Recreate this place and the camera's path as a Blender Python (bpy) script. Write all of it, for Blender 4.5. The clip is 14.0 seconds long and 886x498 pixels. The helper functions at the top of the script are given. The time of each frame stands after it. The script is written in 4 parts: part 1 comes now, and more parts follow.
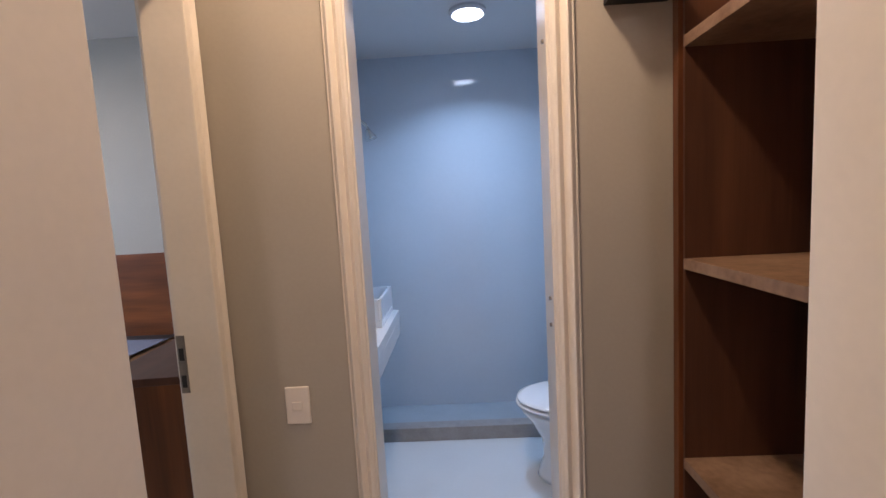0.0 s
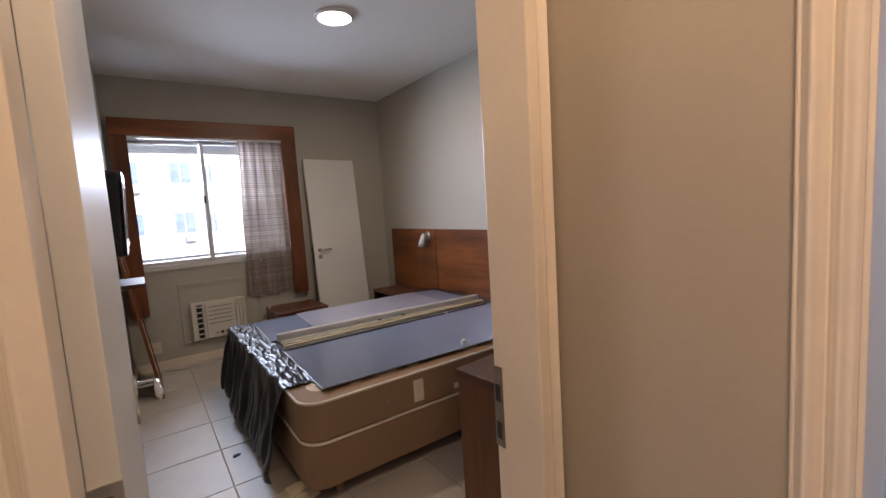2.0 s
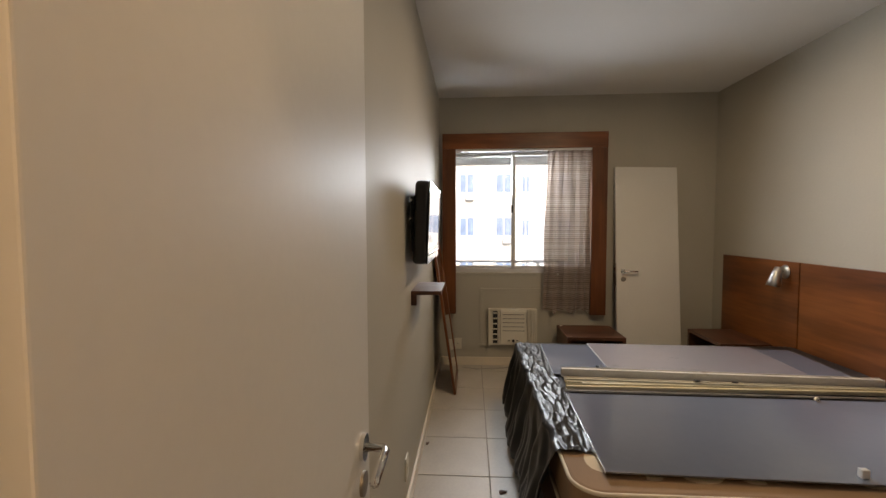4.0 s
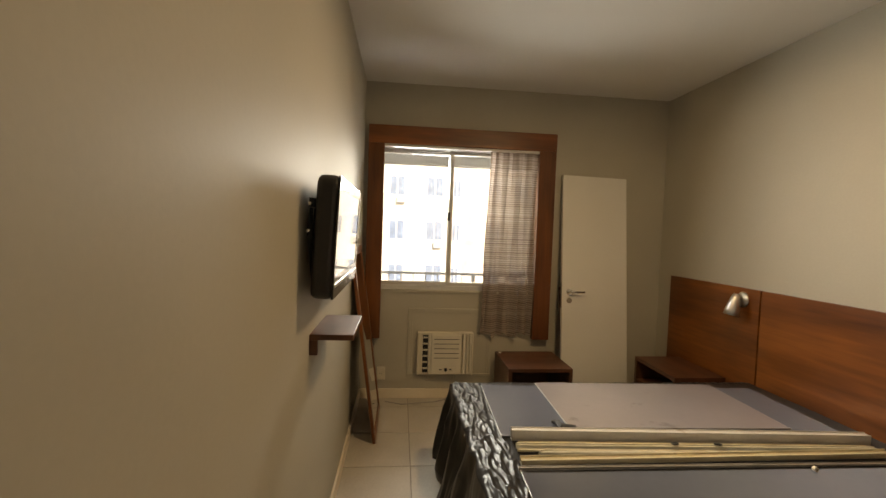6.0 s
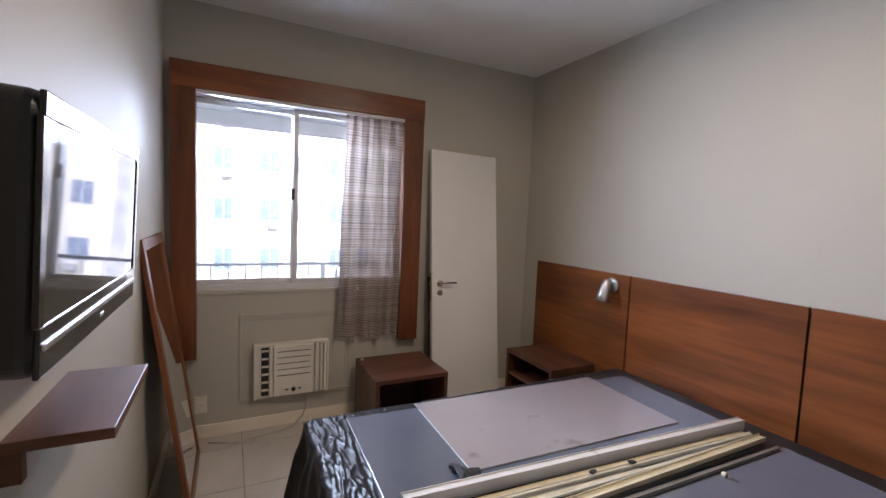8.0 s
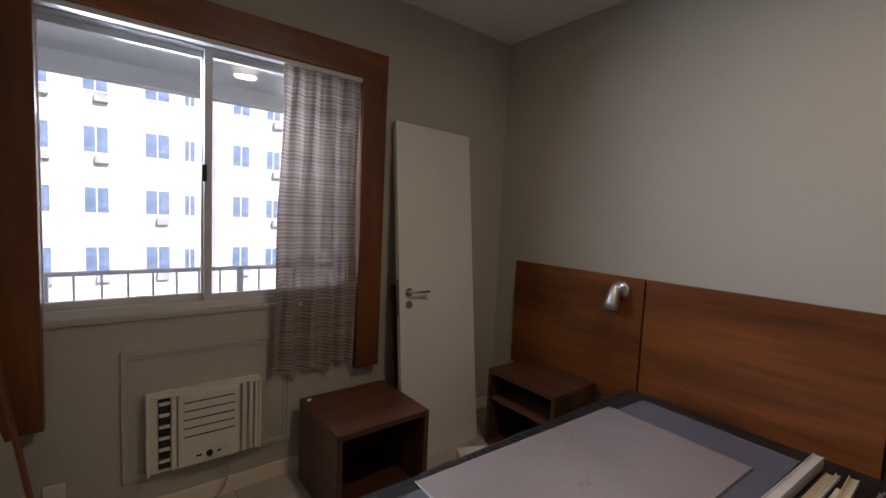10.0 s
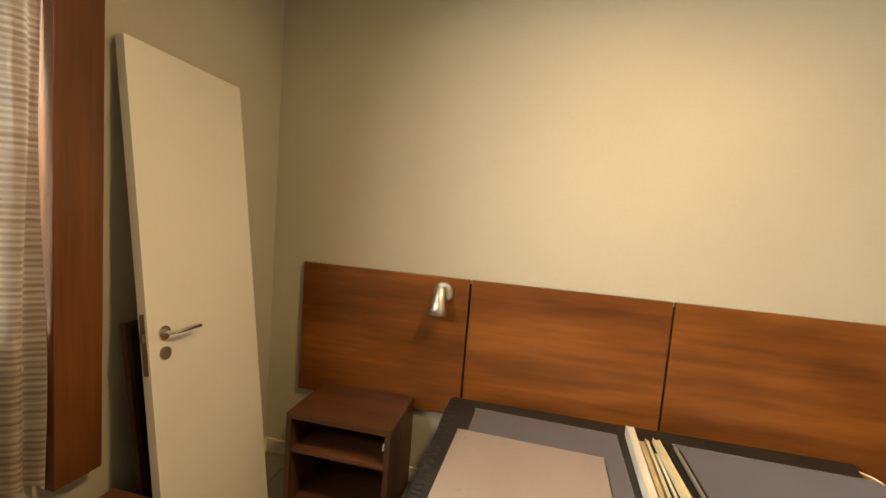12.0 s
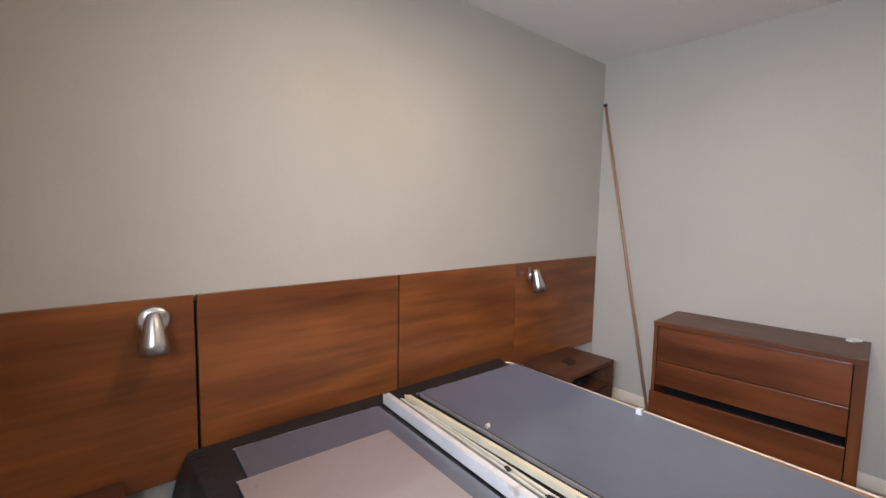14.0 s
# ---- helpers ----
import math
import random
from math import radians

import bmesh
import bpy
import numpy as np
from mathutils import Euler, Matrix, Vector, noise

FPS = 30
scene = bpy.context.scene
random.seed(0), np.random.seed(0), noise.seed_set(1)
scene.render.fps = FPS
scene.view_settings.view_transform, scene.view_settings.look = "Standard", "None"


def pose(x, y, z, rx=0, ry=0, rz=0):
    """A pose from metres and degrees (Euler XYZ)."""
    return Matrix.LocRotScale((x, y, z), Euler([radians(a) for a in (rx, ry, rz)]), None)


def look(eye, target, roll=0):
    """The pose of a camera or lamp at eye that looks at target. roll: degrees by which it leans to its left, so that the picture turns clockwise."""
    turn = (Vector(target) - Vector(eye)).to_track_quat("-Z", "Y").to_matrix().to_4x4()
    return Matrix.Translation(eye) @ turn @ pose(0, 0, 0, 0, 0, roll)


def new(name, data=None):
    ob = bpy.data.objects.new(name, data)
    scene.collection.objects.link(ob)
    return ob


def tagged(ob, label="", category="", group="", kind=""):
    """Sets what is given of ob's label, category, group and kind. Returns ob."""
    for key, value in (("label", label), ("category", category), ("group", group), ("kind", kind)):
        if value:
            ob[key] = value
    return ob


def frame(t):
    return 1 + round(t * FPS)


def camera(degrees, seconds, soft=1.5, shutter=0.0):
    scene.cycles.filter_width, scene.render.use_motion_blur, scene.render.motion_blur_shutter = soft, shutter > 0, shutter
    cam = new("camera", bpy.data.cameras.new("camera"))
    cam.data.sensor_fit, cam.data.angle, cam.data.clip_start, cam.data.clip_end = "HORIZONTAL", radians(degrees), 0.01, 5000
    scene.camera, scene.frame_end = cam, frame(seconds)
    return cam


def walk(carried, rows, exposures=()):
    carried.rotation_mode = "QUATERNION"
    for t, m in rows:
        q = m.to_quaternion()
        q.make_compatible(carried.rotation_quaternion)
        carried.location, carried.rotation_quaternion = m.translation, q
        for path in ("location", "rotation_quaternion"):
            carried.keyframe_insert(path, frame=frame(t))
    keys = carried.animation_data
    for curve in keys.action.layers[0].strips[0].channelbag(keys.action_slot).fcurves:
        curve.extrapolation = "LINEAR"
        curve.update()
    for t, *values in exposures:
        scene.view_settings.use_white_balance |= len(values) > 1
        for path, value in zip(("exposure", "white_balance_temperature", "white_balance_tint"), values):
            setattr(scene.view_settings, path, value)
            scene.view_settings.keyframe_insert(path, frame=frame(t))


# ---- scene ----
cam = camera(91.9, 14.0)
PATH = [
    (0, (0.686, 0.153, 1.414), (0.619, 2.143, 1.218), -3.2),
    (0.5, (0.685, 0.333, 1.418), (0.237, 2.268, 1.184), -3.8),
    (1, (0.645, 0.513, 1.424), (-0.191, 2.315, 1.194), -4.1),
    (1.5, (0.584, 0.643, 1.42), (-0.667, 2.189, 1.201), -4.9),
    (2, (0.514, 0.761, 1.419), (-1.111, 1.909, 1.222), -3.6),
    (2.5, (0.454, 0.866, 1.429), (-1.423, 1.526, 1.232), -3.6),
    (3, (0.368, 0.908, 1.426), (-1.613, 1.109, 1.24), -3.3),
    (5.3, (-0.4, 0.964, 1.516), (-2.387, 0.756, 1.43), 0.7),
    (5.5, (-0.444, 0.974, 1.514), (-2.44, 0.876, 1.426), 1.3),
    (6, (-0.636, 0.93, 1.521), (-2.624, 1.129, 1.431), 2.0),
    (6.5, (-0.799, 0.922, 1.53), (-2.733, 1.422, 1.431), 1.9),
    (7, (-0.938, 0.937, 1.531), (-2.829, 1.579, 1.41), 2.0),
    (7.5, (-1.126, 0.962, 1.542), (-2.988, 1.677, 1.407), 2.0),
    (8, (-1.3, 0.957, 1.535), (-3.083, 1.85, 1.38), 2.4),
    (8.2, (-1.374, 0.94, 1.541), (-3.103, 1.933, 1.377), 2.6),
    (10.3, (-2.251, 0.999, 1.489), (-3.746, 2.319, 1.334), 2.5),
    (10.5, (-2.35, 1.019, 1.5), (-3.766, 2.423, 1.346), 2.5),
    (11, (-2.578, 1.048, 1.502), (-3.662, 2.722, 1.351), 4.3),
    (11.5, (-2.759, 1.108, 1.508), (-3.469, 2.971, 1.353), 5.0),
    (12, (-2.965, 1.13, 1.536), (-3.372, 3.08, 1.358), 4.5),
    (12.5, (-3.176, 1.135, 1.541), (-3.261, 3.125, 1.363), 3.3),
    (13, (-3.343, 1.169, 1.499), (-2.9, 3.113, 1.345), 3.3),
    (13.5, (-3.475, 1.297, 1.52), (-2.542, 3.058, 1.352), 1.9),
    (14, (-3.592, 1.397, 1.537), (-2.313, 2.925, 1.364), 1.0),
]
walk(cam, [(t, look(eye, target, roll)) for t, eye, target, roll in PATH],
     exposures=[(0.0, 0.93, 5750, 21), (0.5, 1.2, 6050, 23), (1.0, 1.1, 6300, 23), (2.0, 1.0, 6400, 25), (3.2, 0.82, 6150, 22), (5.3, 0.9, 11500, 15), (5.8, 0.9, 11300, 16), (6.5, 0.9, 8700, 17), (7.2, 1.05, 6900, 21),
                (8.2, 1.3, 6100, 24), (10.3, 0.2, 6700, 22), (11.0, 0.3, 6900, 21), (11.3, 0.65, 7800, 16), (11.5, 1.3, 9600, 17), (11.8, 1.75, 11500, 14), (12.5, 1.9, 12500, 14), (13.0, 1.9, 11500, 14),
                (13.4, 1.65, 8300, 22), (14.0, 1.46, 6700, 24)])

# ---- world and light ----
world = bpy.data.worlds.new("sky")
scene.world = world
world.use_nodes = True
_n = world.node_tree.nodes
_sky = _n.new("ShaderNodeTexSky")
_sky.sky_type = "NISHITA"
_sky.sun_disc = False
_sky.sun_elevation = radians(32)
_sky.sun_rotation = radians(70)
_n["Background"].inputs["Strength"].default_value = 0.15
world.node_tree.links.new(_sky.outputs[0], _n["Background"].inputs[0])


def lamp(name, kind, m, energy, color, size=0.0, shape="DISK", size_y=0.0):
    data = bpy.data.lights.new(name, kind)
    data.energy, data.color = energy, color
    if kind == "AREA":
        data.shape, data.size = shape, size
        if size_y:
            data.size_y = size_y
    elif kind == "SUN":
        data.angle = radians(0.6)
    ob = new(name, data)
    ob.matrix_world = m
    return ob


# the sun stands behind the flat and falls on the block across the street
lamp("sun", "SUN", look((31, 8, 20), (0, 0, 0)), 5.0, (1.0, 0.95, 0.88))
# daylight through the bedroom window
lamp("window_daylight", "AREA", look((-4.66, 1.19, 2.02), (-0.3, 3.4, 0.7)), 19.0, (0.68, 0.84, 1.0), 0.84, "RECTANGLE", 0.40).data.spread = radians(104)
lamp("bedroom_lamp_light", "AREA", look((-2.41, 2.03, 2.70), (-2.41, 2.03, 0), 0), 9.2, (1.0, 0.81, 0.53), 0.2)
lamp("vestibule_lamp_light", "AREA", look((0.62, 0.92, 2.74), (0.62, 0.92, 0)), 9.0, (1.0, 0.73, 0.43), 0.14)
lamp("corridor_lamp_light", "AREA", look((0.70, -0.9, 2.72), (0.70, -0.9, 0)), 8.6, (1.0, 0.85, 0.76), 0.14)
lamp("bathroom_lamp_light", "AREA", look((0.80, 2.45, 2.37), (0.80, 2.45, 0)), 4.3, (0.60, 0.80, 1.0), 0.16).data.spread = radians(132)



# ---- materials ----
def mat(name, color, rough=0.6, var=0.12, scale=3.0, fine=60.0, bump=0.1, metal=0.0, stretch=(1, 1, 1), spec=0.5, coat=0.0, emit=0.0, second=None):
    m = bpy.data.materials.new(name)
    m.use_nodes = True
    nt = m.node_tree
    b = nt.nodes["Principled BSDF"]
    tc = nt.nodes.new("ShaderNodeTexCoord")
    mp = nt.nodes.new("ShaderNodeMapping")
    mp.inputs["Scale"].default_value = stretch
    nt.links.new(tc.outputs["Object"], mp.inputs[0])
    big, small = nt.nodes.new("ShaderNodeTexNoise"), nt.nodes.new("ShaderNodeTexNoise")
    big.inputs["Scale"].default_value, small.inputs["Scale"].default_value = scale, fine
    big.inputs["Detail"].default_value, small.inputs["Detail"].default_value = 6, 3
    for t in (big, small):
        nt.links.new(mp.outputs[0], t.inputs["Vector"])
    add = nt.nodes.new("ShaderNodeMath")
    add.operation = "MULTIPLY_ADD"
    add.inputs[1].default_value = 0.35
    nt.links.new(small.outputs["Fac"], add.inputs[0])
    nt.links.new(big.outputs["Fac"], add.inputs[2])
    ramp = nt.nodes.new("ShaderNodeValToRGB")
    e = ramp.color_ramp.elements
    e[0].position, e[1].position = 0.45, 0.9
    dark = second or tuple(c * (1 - var) for c in color)
    light = color if second else tuple(min(1, c * (1 + var)) for c in color)
    e[0].color, e[1].color = (*dark, 1), (*light, 1)
    nt.links.new(add.outputs[0], ramp.inputs[0])
    nt.links.new(ramp.outputs[0], b.inputs["Base Color"])
    rr = nt.nodes.new("ShaderNodeMapRange")
    rr.inputs["To Min"].default_value, rr.inputs["To Max"].default_value = max(0.02, rough * 0.8), min(1, rough * 1.2)
    nt.links.new(big.outputs["Fac"], rr.inputs[0])
    nt.links.new(rr.outputs[0], b.inputs["Roughness"])
    b.inputs["Metallic"].default_value = metal
    b.inputs["Specular IOR Level"].default_value = spec
    b.inputs["Coat Weight"].default_value = coat
    if bump:
        bp = nt.nodes.new("ShaderNodeBump")
        bp.inputs["Strength"].default_value, bp.inputs["Distance"].default_value = bump, 0.004
        nt.links.new(add.outputs[0], bp.inputs["Height"])
        nt.links.new(bp.outputs[0], b.inputs["Normal"])
    if emit:
        b.inputs["Emission Color"].default_value = (*color, 1)
        b.inputs["Emission Strength"].default_value = emit
    return m


def wood(name, dark, light, axis, rough=0.38):
    """Veneer: broad bands and fine streaks along the given axis, shifted from piece to piece."""
    m = mat(name, light, rough, 0.1, 5.0, 42.0, 0.0, second=dark, spec=0.45)
    nt = m.node_tree
    b = nt.nodes["Principled BSDF"]
    tc, oi, ad = nt.nodes.new("ShaderNodeTexCoord"), nt.nodes.new("ShaderNodeObjectInfo"), nt.nodes.new("ShaderNodeVectorMath")
    sc = nt.nodes.new("ShaderNodeMath")
    sc.operation, sc.inputs[1].default_value = "MULTIPLY", 17.0
    nt.links.new(oi.outputs["Random"], sc.inputs[0])
    nt.links.new(tc.outputs["Object"], ad.inputs[0])
    nt.links.new(sc.outputs[0], ad.inputs[1])
    layers = []
    for along, across, detail in ((0.9, 8.0, 3), (1.6, 38.0, 4), (5.0, 260.0, 2), (1.3, 2.2, 2)):
        mp, tx = nt.nodes.new("ShaderNodeMapping"), nt.nodes.new("ShaderNodeTexNoise")
        st = [across] * 3
        st["xyz".index(axis)] = along
        mp.inputs["Scale"].default_value = st
        tx.inputs["Scale"].default_value, tx.inputs["Detail"].default_value, tx.inputs["Roughness"].default_value = 1.0, detail, 0.6
        nt.links.new(ad.outputs[0], mp.inputs[0])
        nt.links.new(mp.outputs[0], tx.inputs["Vector"])
        layers.append(tx.outputs["Fac"])
    total = None
    for out, w in zip(layers, (0.48, 0.15, 0.08, 0.29)):
        k = nt.nodes.new("ShaderNodeMath")
        k.operation, k.inputs[1].default_value = "MULTIPLY_ADD", w
        nt.links.new(out, k.inputs[0])
        if total is None:
            k.inputs[2].default_value = 0.0
        else:
            nt.links.new(total, k.inputs[2])
        total = k.outputs[0]
    ramp = nt.nodes.new("ShaderNodeValToRGB")
    e = ramp.color_ramp.elements
    e[0].position, e[1].position = 0.36, 0.64
    e[0].color, e[1].color = (*(c * 0.72 for c in dark), 1), (*(c * 1.22 for c in light), 1)
    mid = ramp.color_ramp.elements.new(0.5)
    mid.color = (*((c + d) / 2 for c, d in zip(dark, light)), 1)
    nt.links.new(total, ramp.inputs[0])
    nt.links.new(ramp.outputs[0], b.inputs["Base Color"])
    bp = nt.nodes.new("ShaderNodeBump")
    bp.inputs["Strength"].default_value, bp.inputs["Distance"].default_value = 0.06, 0.002
    nt.links.new(layers[2], bp.inputs["Height"])
    nt.links.new(bp.outputs[0], b.inputs["Normal"])
    return m


def glass(name, tint=(0.95, 0.98, 1.0), rough=0.0):
    m = bpy.data.materials.new(name)
    m.use_nodes = True
    nt = m.node_tree
    nt.nodes.remove(nt.nodes["Principled BSDF"])
    fr = nt.nodes.new("ShaderNodeFresnel")
    fr.inputs[0].default_value = 1.5
    tr, gl = nt.nodes.new("ShaderNodeBsdfTransparent"), nt.nodes.new("ShaderNodeBsdfGlossy")
    tr.inputs[0].default_value, gl.inputs["Roughness"].default_value = (*tint, 1), rough
    mix = nt.nodes.new("ShaderNodeMixShader")
    for a, b in ((fr.outputs[0], mix.inputs[0]), (tr.outputs[0], mix.inputs[1]), (gl.outputs[0], mix.inputs[2])):
        nt.links.new(a, b)
    nt.links.new(mix.outputs[0], nt.nodes["Material Output"].inputs[0])
    return m


def stained(m, color, scale, level):
    """Scattered dried spots of another colour over a material."""
    nt = m.node_tree
    b = nt.nodes["Principled BSDF"]
    old = b.inputs["Base Color"].links[0].from_socket
    tc, tx, rp, mx = nt.nodes.new("ShaderNodeTexCoord"), nt.nodes.new("ShaderNodeTexNoise"), nt.nodes.new("ShaderNodeMapRange"), nt.nodes.new("ShaderNodeMix")
    tx.inputs["Scale"].default_value, tx.inputs["Detail"].default_value, tx.inputs["Roughness"].default_value = scale, 8, 0.62
    rp.inputs["From Min"].default_value, rp.inputs["From Max"].default_value, rp.inputs["To Max"].default_value = level, level + 0.08, 0.75
    mx.data_type = "RGBA"
    nt.links.new(tc.outputs["Object"], tx.inputs["Vector"])
    nt.links.new(tx.outputs["Fac"], rp.inputs[0])
    nt.links.new(rp.outputs[0], mx.inputs[0])
    nt.links.new(old, mx.inputs[6])
    mx.inputs[7].default_value = (*color, 1)
    nt.links.new(mx.outputs[2], b.inputs["Base Color"])
    return m


WALL = mat("greige_paint", (0.45, 0.425, 0.365), 0.62, 0.05, 1.4, 70, 0.2)
WHITE_WALL = mat("white_wall_paint", (0.74, 0.71, 0.69), 0.6, 0.03, 1.3, 90, 0.1)
HALL = mat("hall_greige_paint", (0.40, 0.355, 0.285), 0.65, 0.05, 1.3, 90, 0.1)
CEIL = mat("ceiling_paint", (0.77, 0.765, 0.75), 0.8, 0.025, 1.5, 60, 0.08)
TRIM = mat("cream_gloss_paint", (0.78, 0.70, 0.585), 0.32, 0.05, 4, 70, 0.05)
DOORW = mat("white_door_paint", (0.70, 0.69, 0.66), 0.50, 0.03, 2, 70, 0.04)
TILE = mat("porcelain_tile", (0.48, 0.44, 0.39), 0.46, 0.13, 3, 60, 0.03)
GROUT = mat("grout", (0.30, 0.27, 0.24), 0.9, 0.2, 8, 90, 0.2)
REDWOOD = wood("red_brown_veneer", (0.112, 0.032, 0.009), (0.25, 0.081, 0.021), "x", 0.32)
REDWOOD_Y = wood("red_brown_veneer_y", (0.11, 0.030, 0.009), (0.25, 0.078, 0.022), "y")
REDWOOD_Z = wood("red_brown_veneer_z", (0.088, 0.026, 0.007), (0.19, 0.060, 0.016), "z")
DRESSERWOOD = wood("dark_red_veneer", (0.070, 0.019, 0.006), (0.165, 0.048, 0.013), "x", 0.34)
DARKWOOD = wood("dark_brown_veneer", (0.066, 0.024, 0.012), (0.12, 0.046, 0.024), "x", 0.42)
DARKWOOD_Z = wood("dark_brown_veneer_z", (0.060, 0.025, 0.013), (0.10, 0.044, 0.024), "z", 0.42)
CLOSETWOOD = wood("closet_veneer", (0.06, 0.022, 0.01), (0.12, 0.048, 0.022), "z", 0.5)
SHELFWOOD = mat("dusty_shelf_veneer", (0.36, 0.22, 0.13), 0.55, 0.1, 6, 50, 0.08, second=(0.13, 0.065, 0.03))
BLACK = mat("black_gloss_plastic", (0.012, 0.012, 0.014), 0.16, 0.2, 4, 60, 0.02)
MATTBLACK = mat("matt_black", (0.015, 0.015, 0.016), 0.6, 0.2, 4, 60, 0.05)
SCREEN = mat("tv_screen", (0.01, 0.01, 0.012), 0.05, 0.1, 3, 60, 0.0, coat=0.3)
SILVER = mat("brushed_aluminium", (0.62, 0.62, 0.62), 0.3, 0.08, 5, 150, 0.03, metal=1.0)
CHROME = mat("chrome", (0.75, 0.74, 0.72), 0.12, 0.05, 5, 80, 0.0, metal=1.0)
STEEL = mat("worn_steel", (0.30, 0.27, 0.24), 0.5, 0.2, 9, 90, 0.05, metal=1.0)
ALU = mat("white_aluminium", (0.62, 0.62, 0.62), 0.4, 0.05, 4, 80, 0.03)
PLASTIC = mat("aged_white_plastic", (0.70, 0.66, 0.57), 0.4, 0.05, 5, 80, 0.03)
SWITCHP = mat("switch_plastic", (0.74, 0.66, 0.56), 0.35, 0.03, 5, 80, 0.02)
CERAMIC = mat("white_ceramic", (0.80, 0.82, 0.84), 0.08, 0.02, 3, 50, 0.0, coat=0.5)
BATHTILE = mat("bathroom_tile", (0.63, 0.69, 0.75), 0.055, 0.03, 2, 50, 0.01, coat=0.3)
BATHFLOOR = mat("bathroom_floor_tile", (0.62, 0.66, 0.68), 0.2, 0.03, 3, 60, 0.02)
STONE = mat("grey_stone", (0.30, 0.29, 0.28), 0.4, 0.15, 12, 90, 0.05)
MARBLE = mat("white_counter_stone", (0.74, 0.74, 0.74), 0.15, 0.05, 4, 60, 0.0)
BEDSIDE = mat("tan_mattress_fabric", (0.27, 0.17, 0.10), 0.85, 0.10, 4, 160, 0.3)
BEDTOP = mat("quilted_mattress_fabric", (0.62, 0.50, 0.35), 0.85, 0.12, 6, 120, 0.3)
PIPING = mat("cream_piping", (0.70, 0.62, 0.50), 0.7, 0.08, 9, 120, 0.1)
PLASTICBAG = mat("black_plastic_sheet", (0.022, 0.022, 0.023), 0.32, 0.2, 9, 30, 0.12, stretch=(0.7, 1.5, 0.8), spec=0.24)
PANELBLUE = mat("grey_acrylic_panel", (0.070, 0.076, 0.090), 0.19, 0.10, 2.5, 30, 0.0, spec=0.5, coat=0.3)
PANELWHITE = stained(mat("dusty_glass_panel", (0.28, 0.230, 0.212), 0.17, 0.06, 3.0, 40, 0.0, spec=0.5, coat=0.6), (0.15, 0.11, 0.085), 5.0, 0.605)
# Blue sheen tint paints a cool daylight glare onto both panels.
for _p in (PANELBLUE, PANELWHITE):
    _p.node_tree.nodes["Principled BSDF"].inputs["IOR"].default_value = 2.2
    _p.node_tree.nodes["Principled BSDF"].inputs["Sheen Weight"].default_value = 0.6
    _p.node_tree.nodes["Principled BSDF"].inputs["Sheen Roughness"].default_value = 0.42
    _p.node_tree.nodes["Principled BSDF"].inputs["Sheen Tint"].default_value = (0.62, 0.74, 1.0, 1)
GLASSEDGE = mat("panel_edge", (0.55, 0.58, 0.58), 0.2, 0.1, 5, 60, 0.0)
BEIGEBAR = stained(mat("yellowed_profile", (0.62, 0.545, 0.39), 0.45, 0.12, 7, 60, 0.06), (0.16, 0.12, 0.08), 7.0, 0.64)
PALEBAR = stained(mat("pale_plastic_profile", (0.66, 0.62, 0.52), 0.4, 0.12, 7, 60, 0.06), (0.2, 0.16, 0.12), 9.0, 0.64)
WHITEBAR = mat("white_profile", (0.72, 0.72, 0.72), 0.3, 0.08, 7, 60, 0.03)
CHANNEL = stained(mat("grimy_white_channel", (0.60, 0.58, 0.56), 0.35, 0.10, 6, 60, 0.03), (0.34, 0.28, 0.22), 6.0, 0.62)
GREYBAR = mat("dull_aluminium_profile", (0.42, 0.40, 0.38), 0.4, 0.2, 8, 60, 0.06, metal=0.6)
FOAM = mat("cream_foam", (0.72, 0.64, 0.48), 0.9, 0.1, 12, 90, 0.3)
POLEWOOD = mat("varnished_pole", (0.36, 0.20, 0.13), 0.4, 0.12, 9, 60, 0.05)
FACADE = mat("white_facade_paint", (0.80, 0.79, 0.77), 0.85, 0.05, 0.4, 4, 0.1)
FACADEGREY = mat("grey_mosaic_strip", (0.45, 0.47, 0.52), 0.8, 0.25, 1.2, 12, 0.1)
# Blue base colour stands for the sky reflected in the far panes.
FACGLASS = mat("far_window_glass", (0.20, 0.28, 0.44), 0.15, 0.45, 0.5, 4, 0.0)
FACFRAME = mat("far_window_frame", (0.68, 0.69, 0.71), 0.5, 0.1, 2, 20, 0.0)
ASPHALT = mat("asphalt", (0.06, 0.06, 0.06), 0.9, 0.2, 0.5, 20, 0.2)
RAIL = mat("painted_rail", (0.58, 0.58, 0.60), 0.5, 0.1, 5, 60, 0.05)
LAMPGLOW = mat("lamp_diffuser", (1.0, 0.90, 0.74), 0.5, 0.0, 3, 60, 0.0, emit=5.0)
BATHGLOW = mat("bathroom_lamp_diffuser", (0.85, 0.93, 1.0), 0.5, 0.0, 3, 60, 0.0, emit=6.0)
HALLGLOW = mat("vestibule_lamp_diffuser", (1.0, 0.72, 0.45), 0.5, 0.0, 3, 60, 0.0, emit=4.0)
PANE = glass("window_glass")
MIRROR = mat("mirror_silver", (0.86, 0.88, 0.9), 0.02, 0.0, 3, 60, 0.0, metal=1.0)


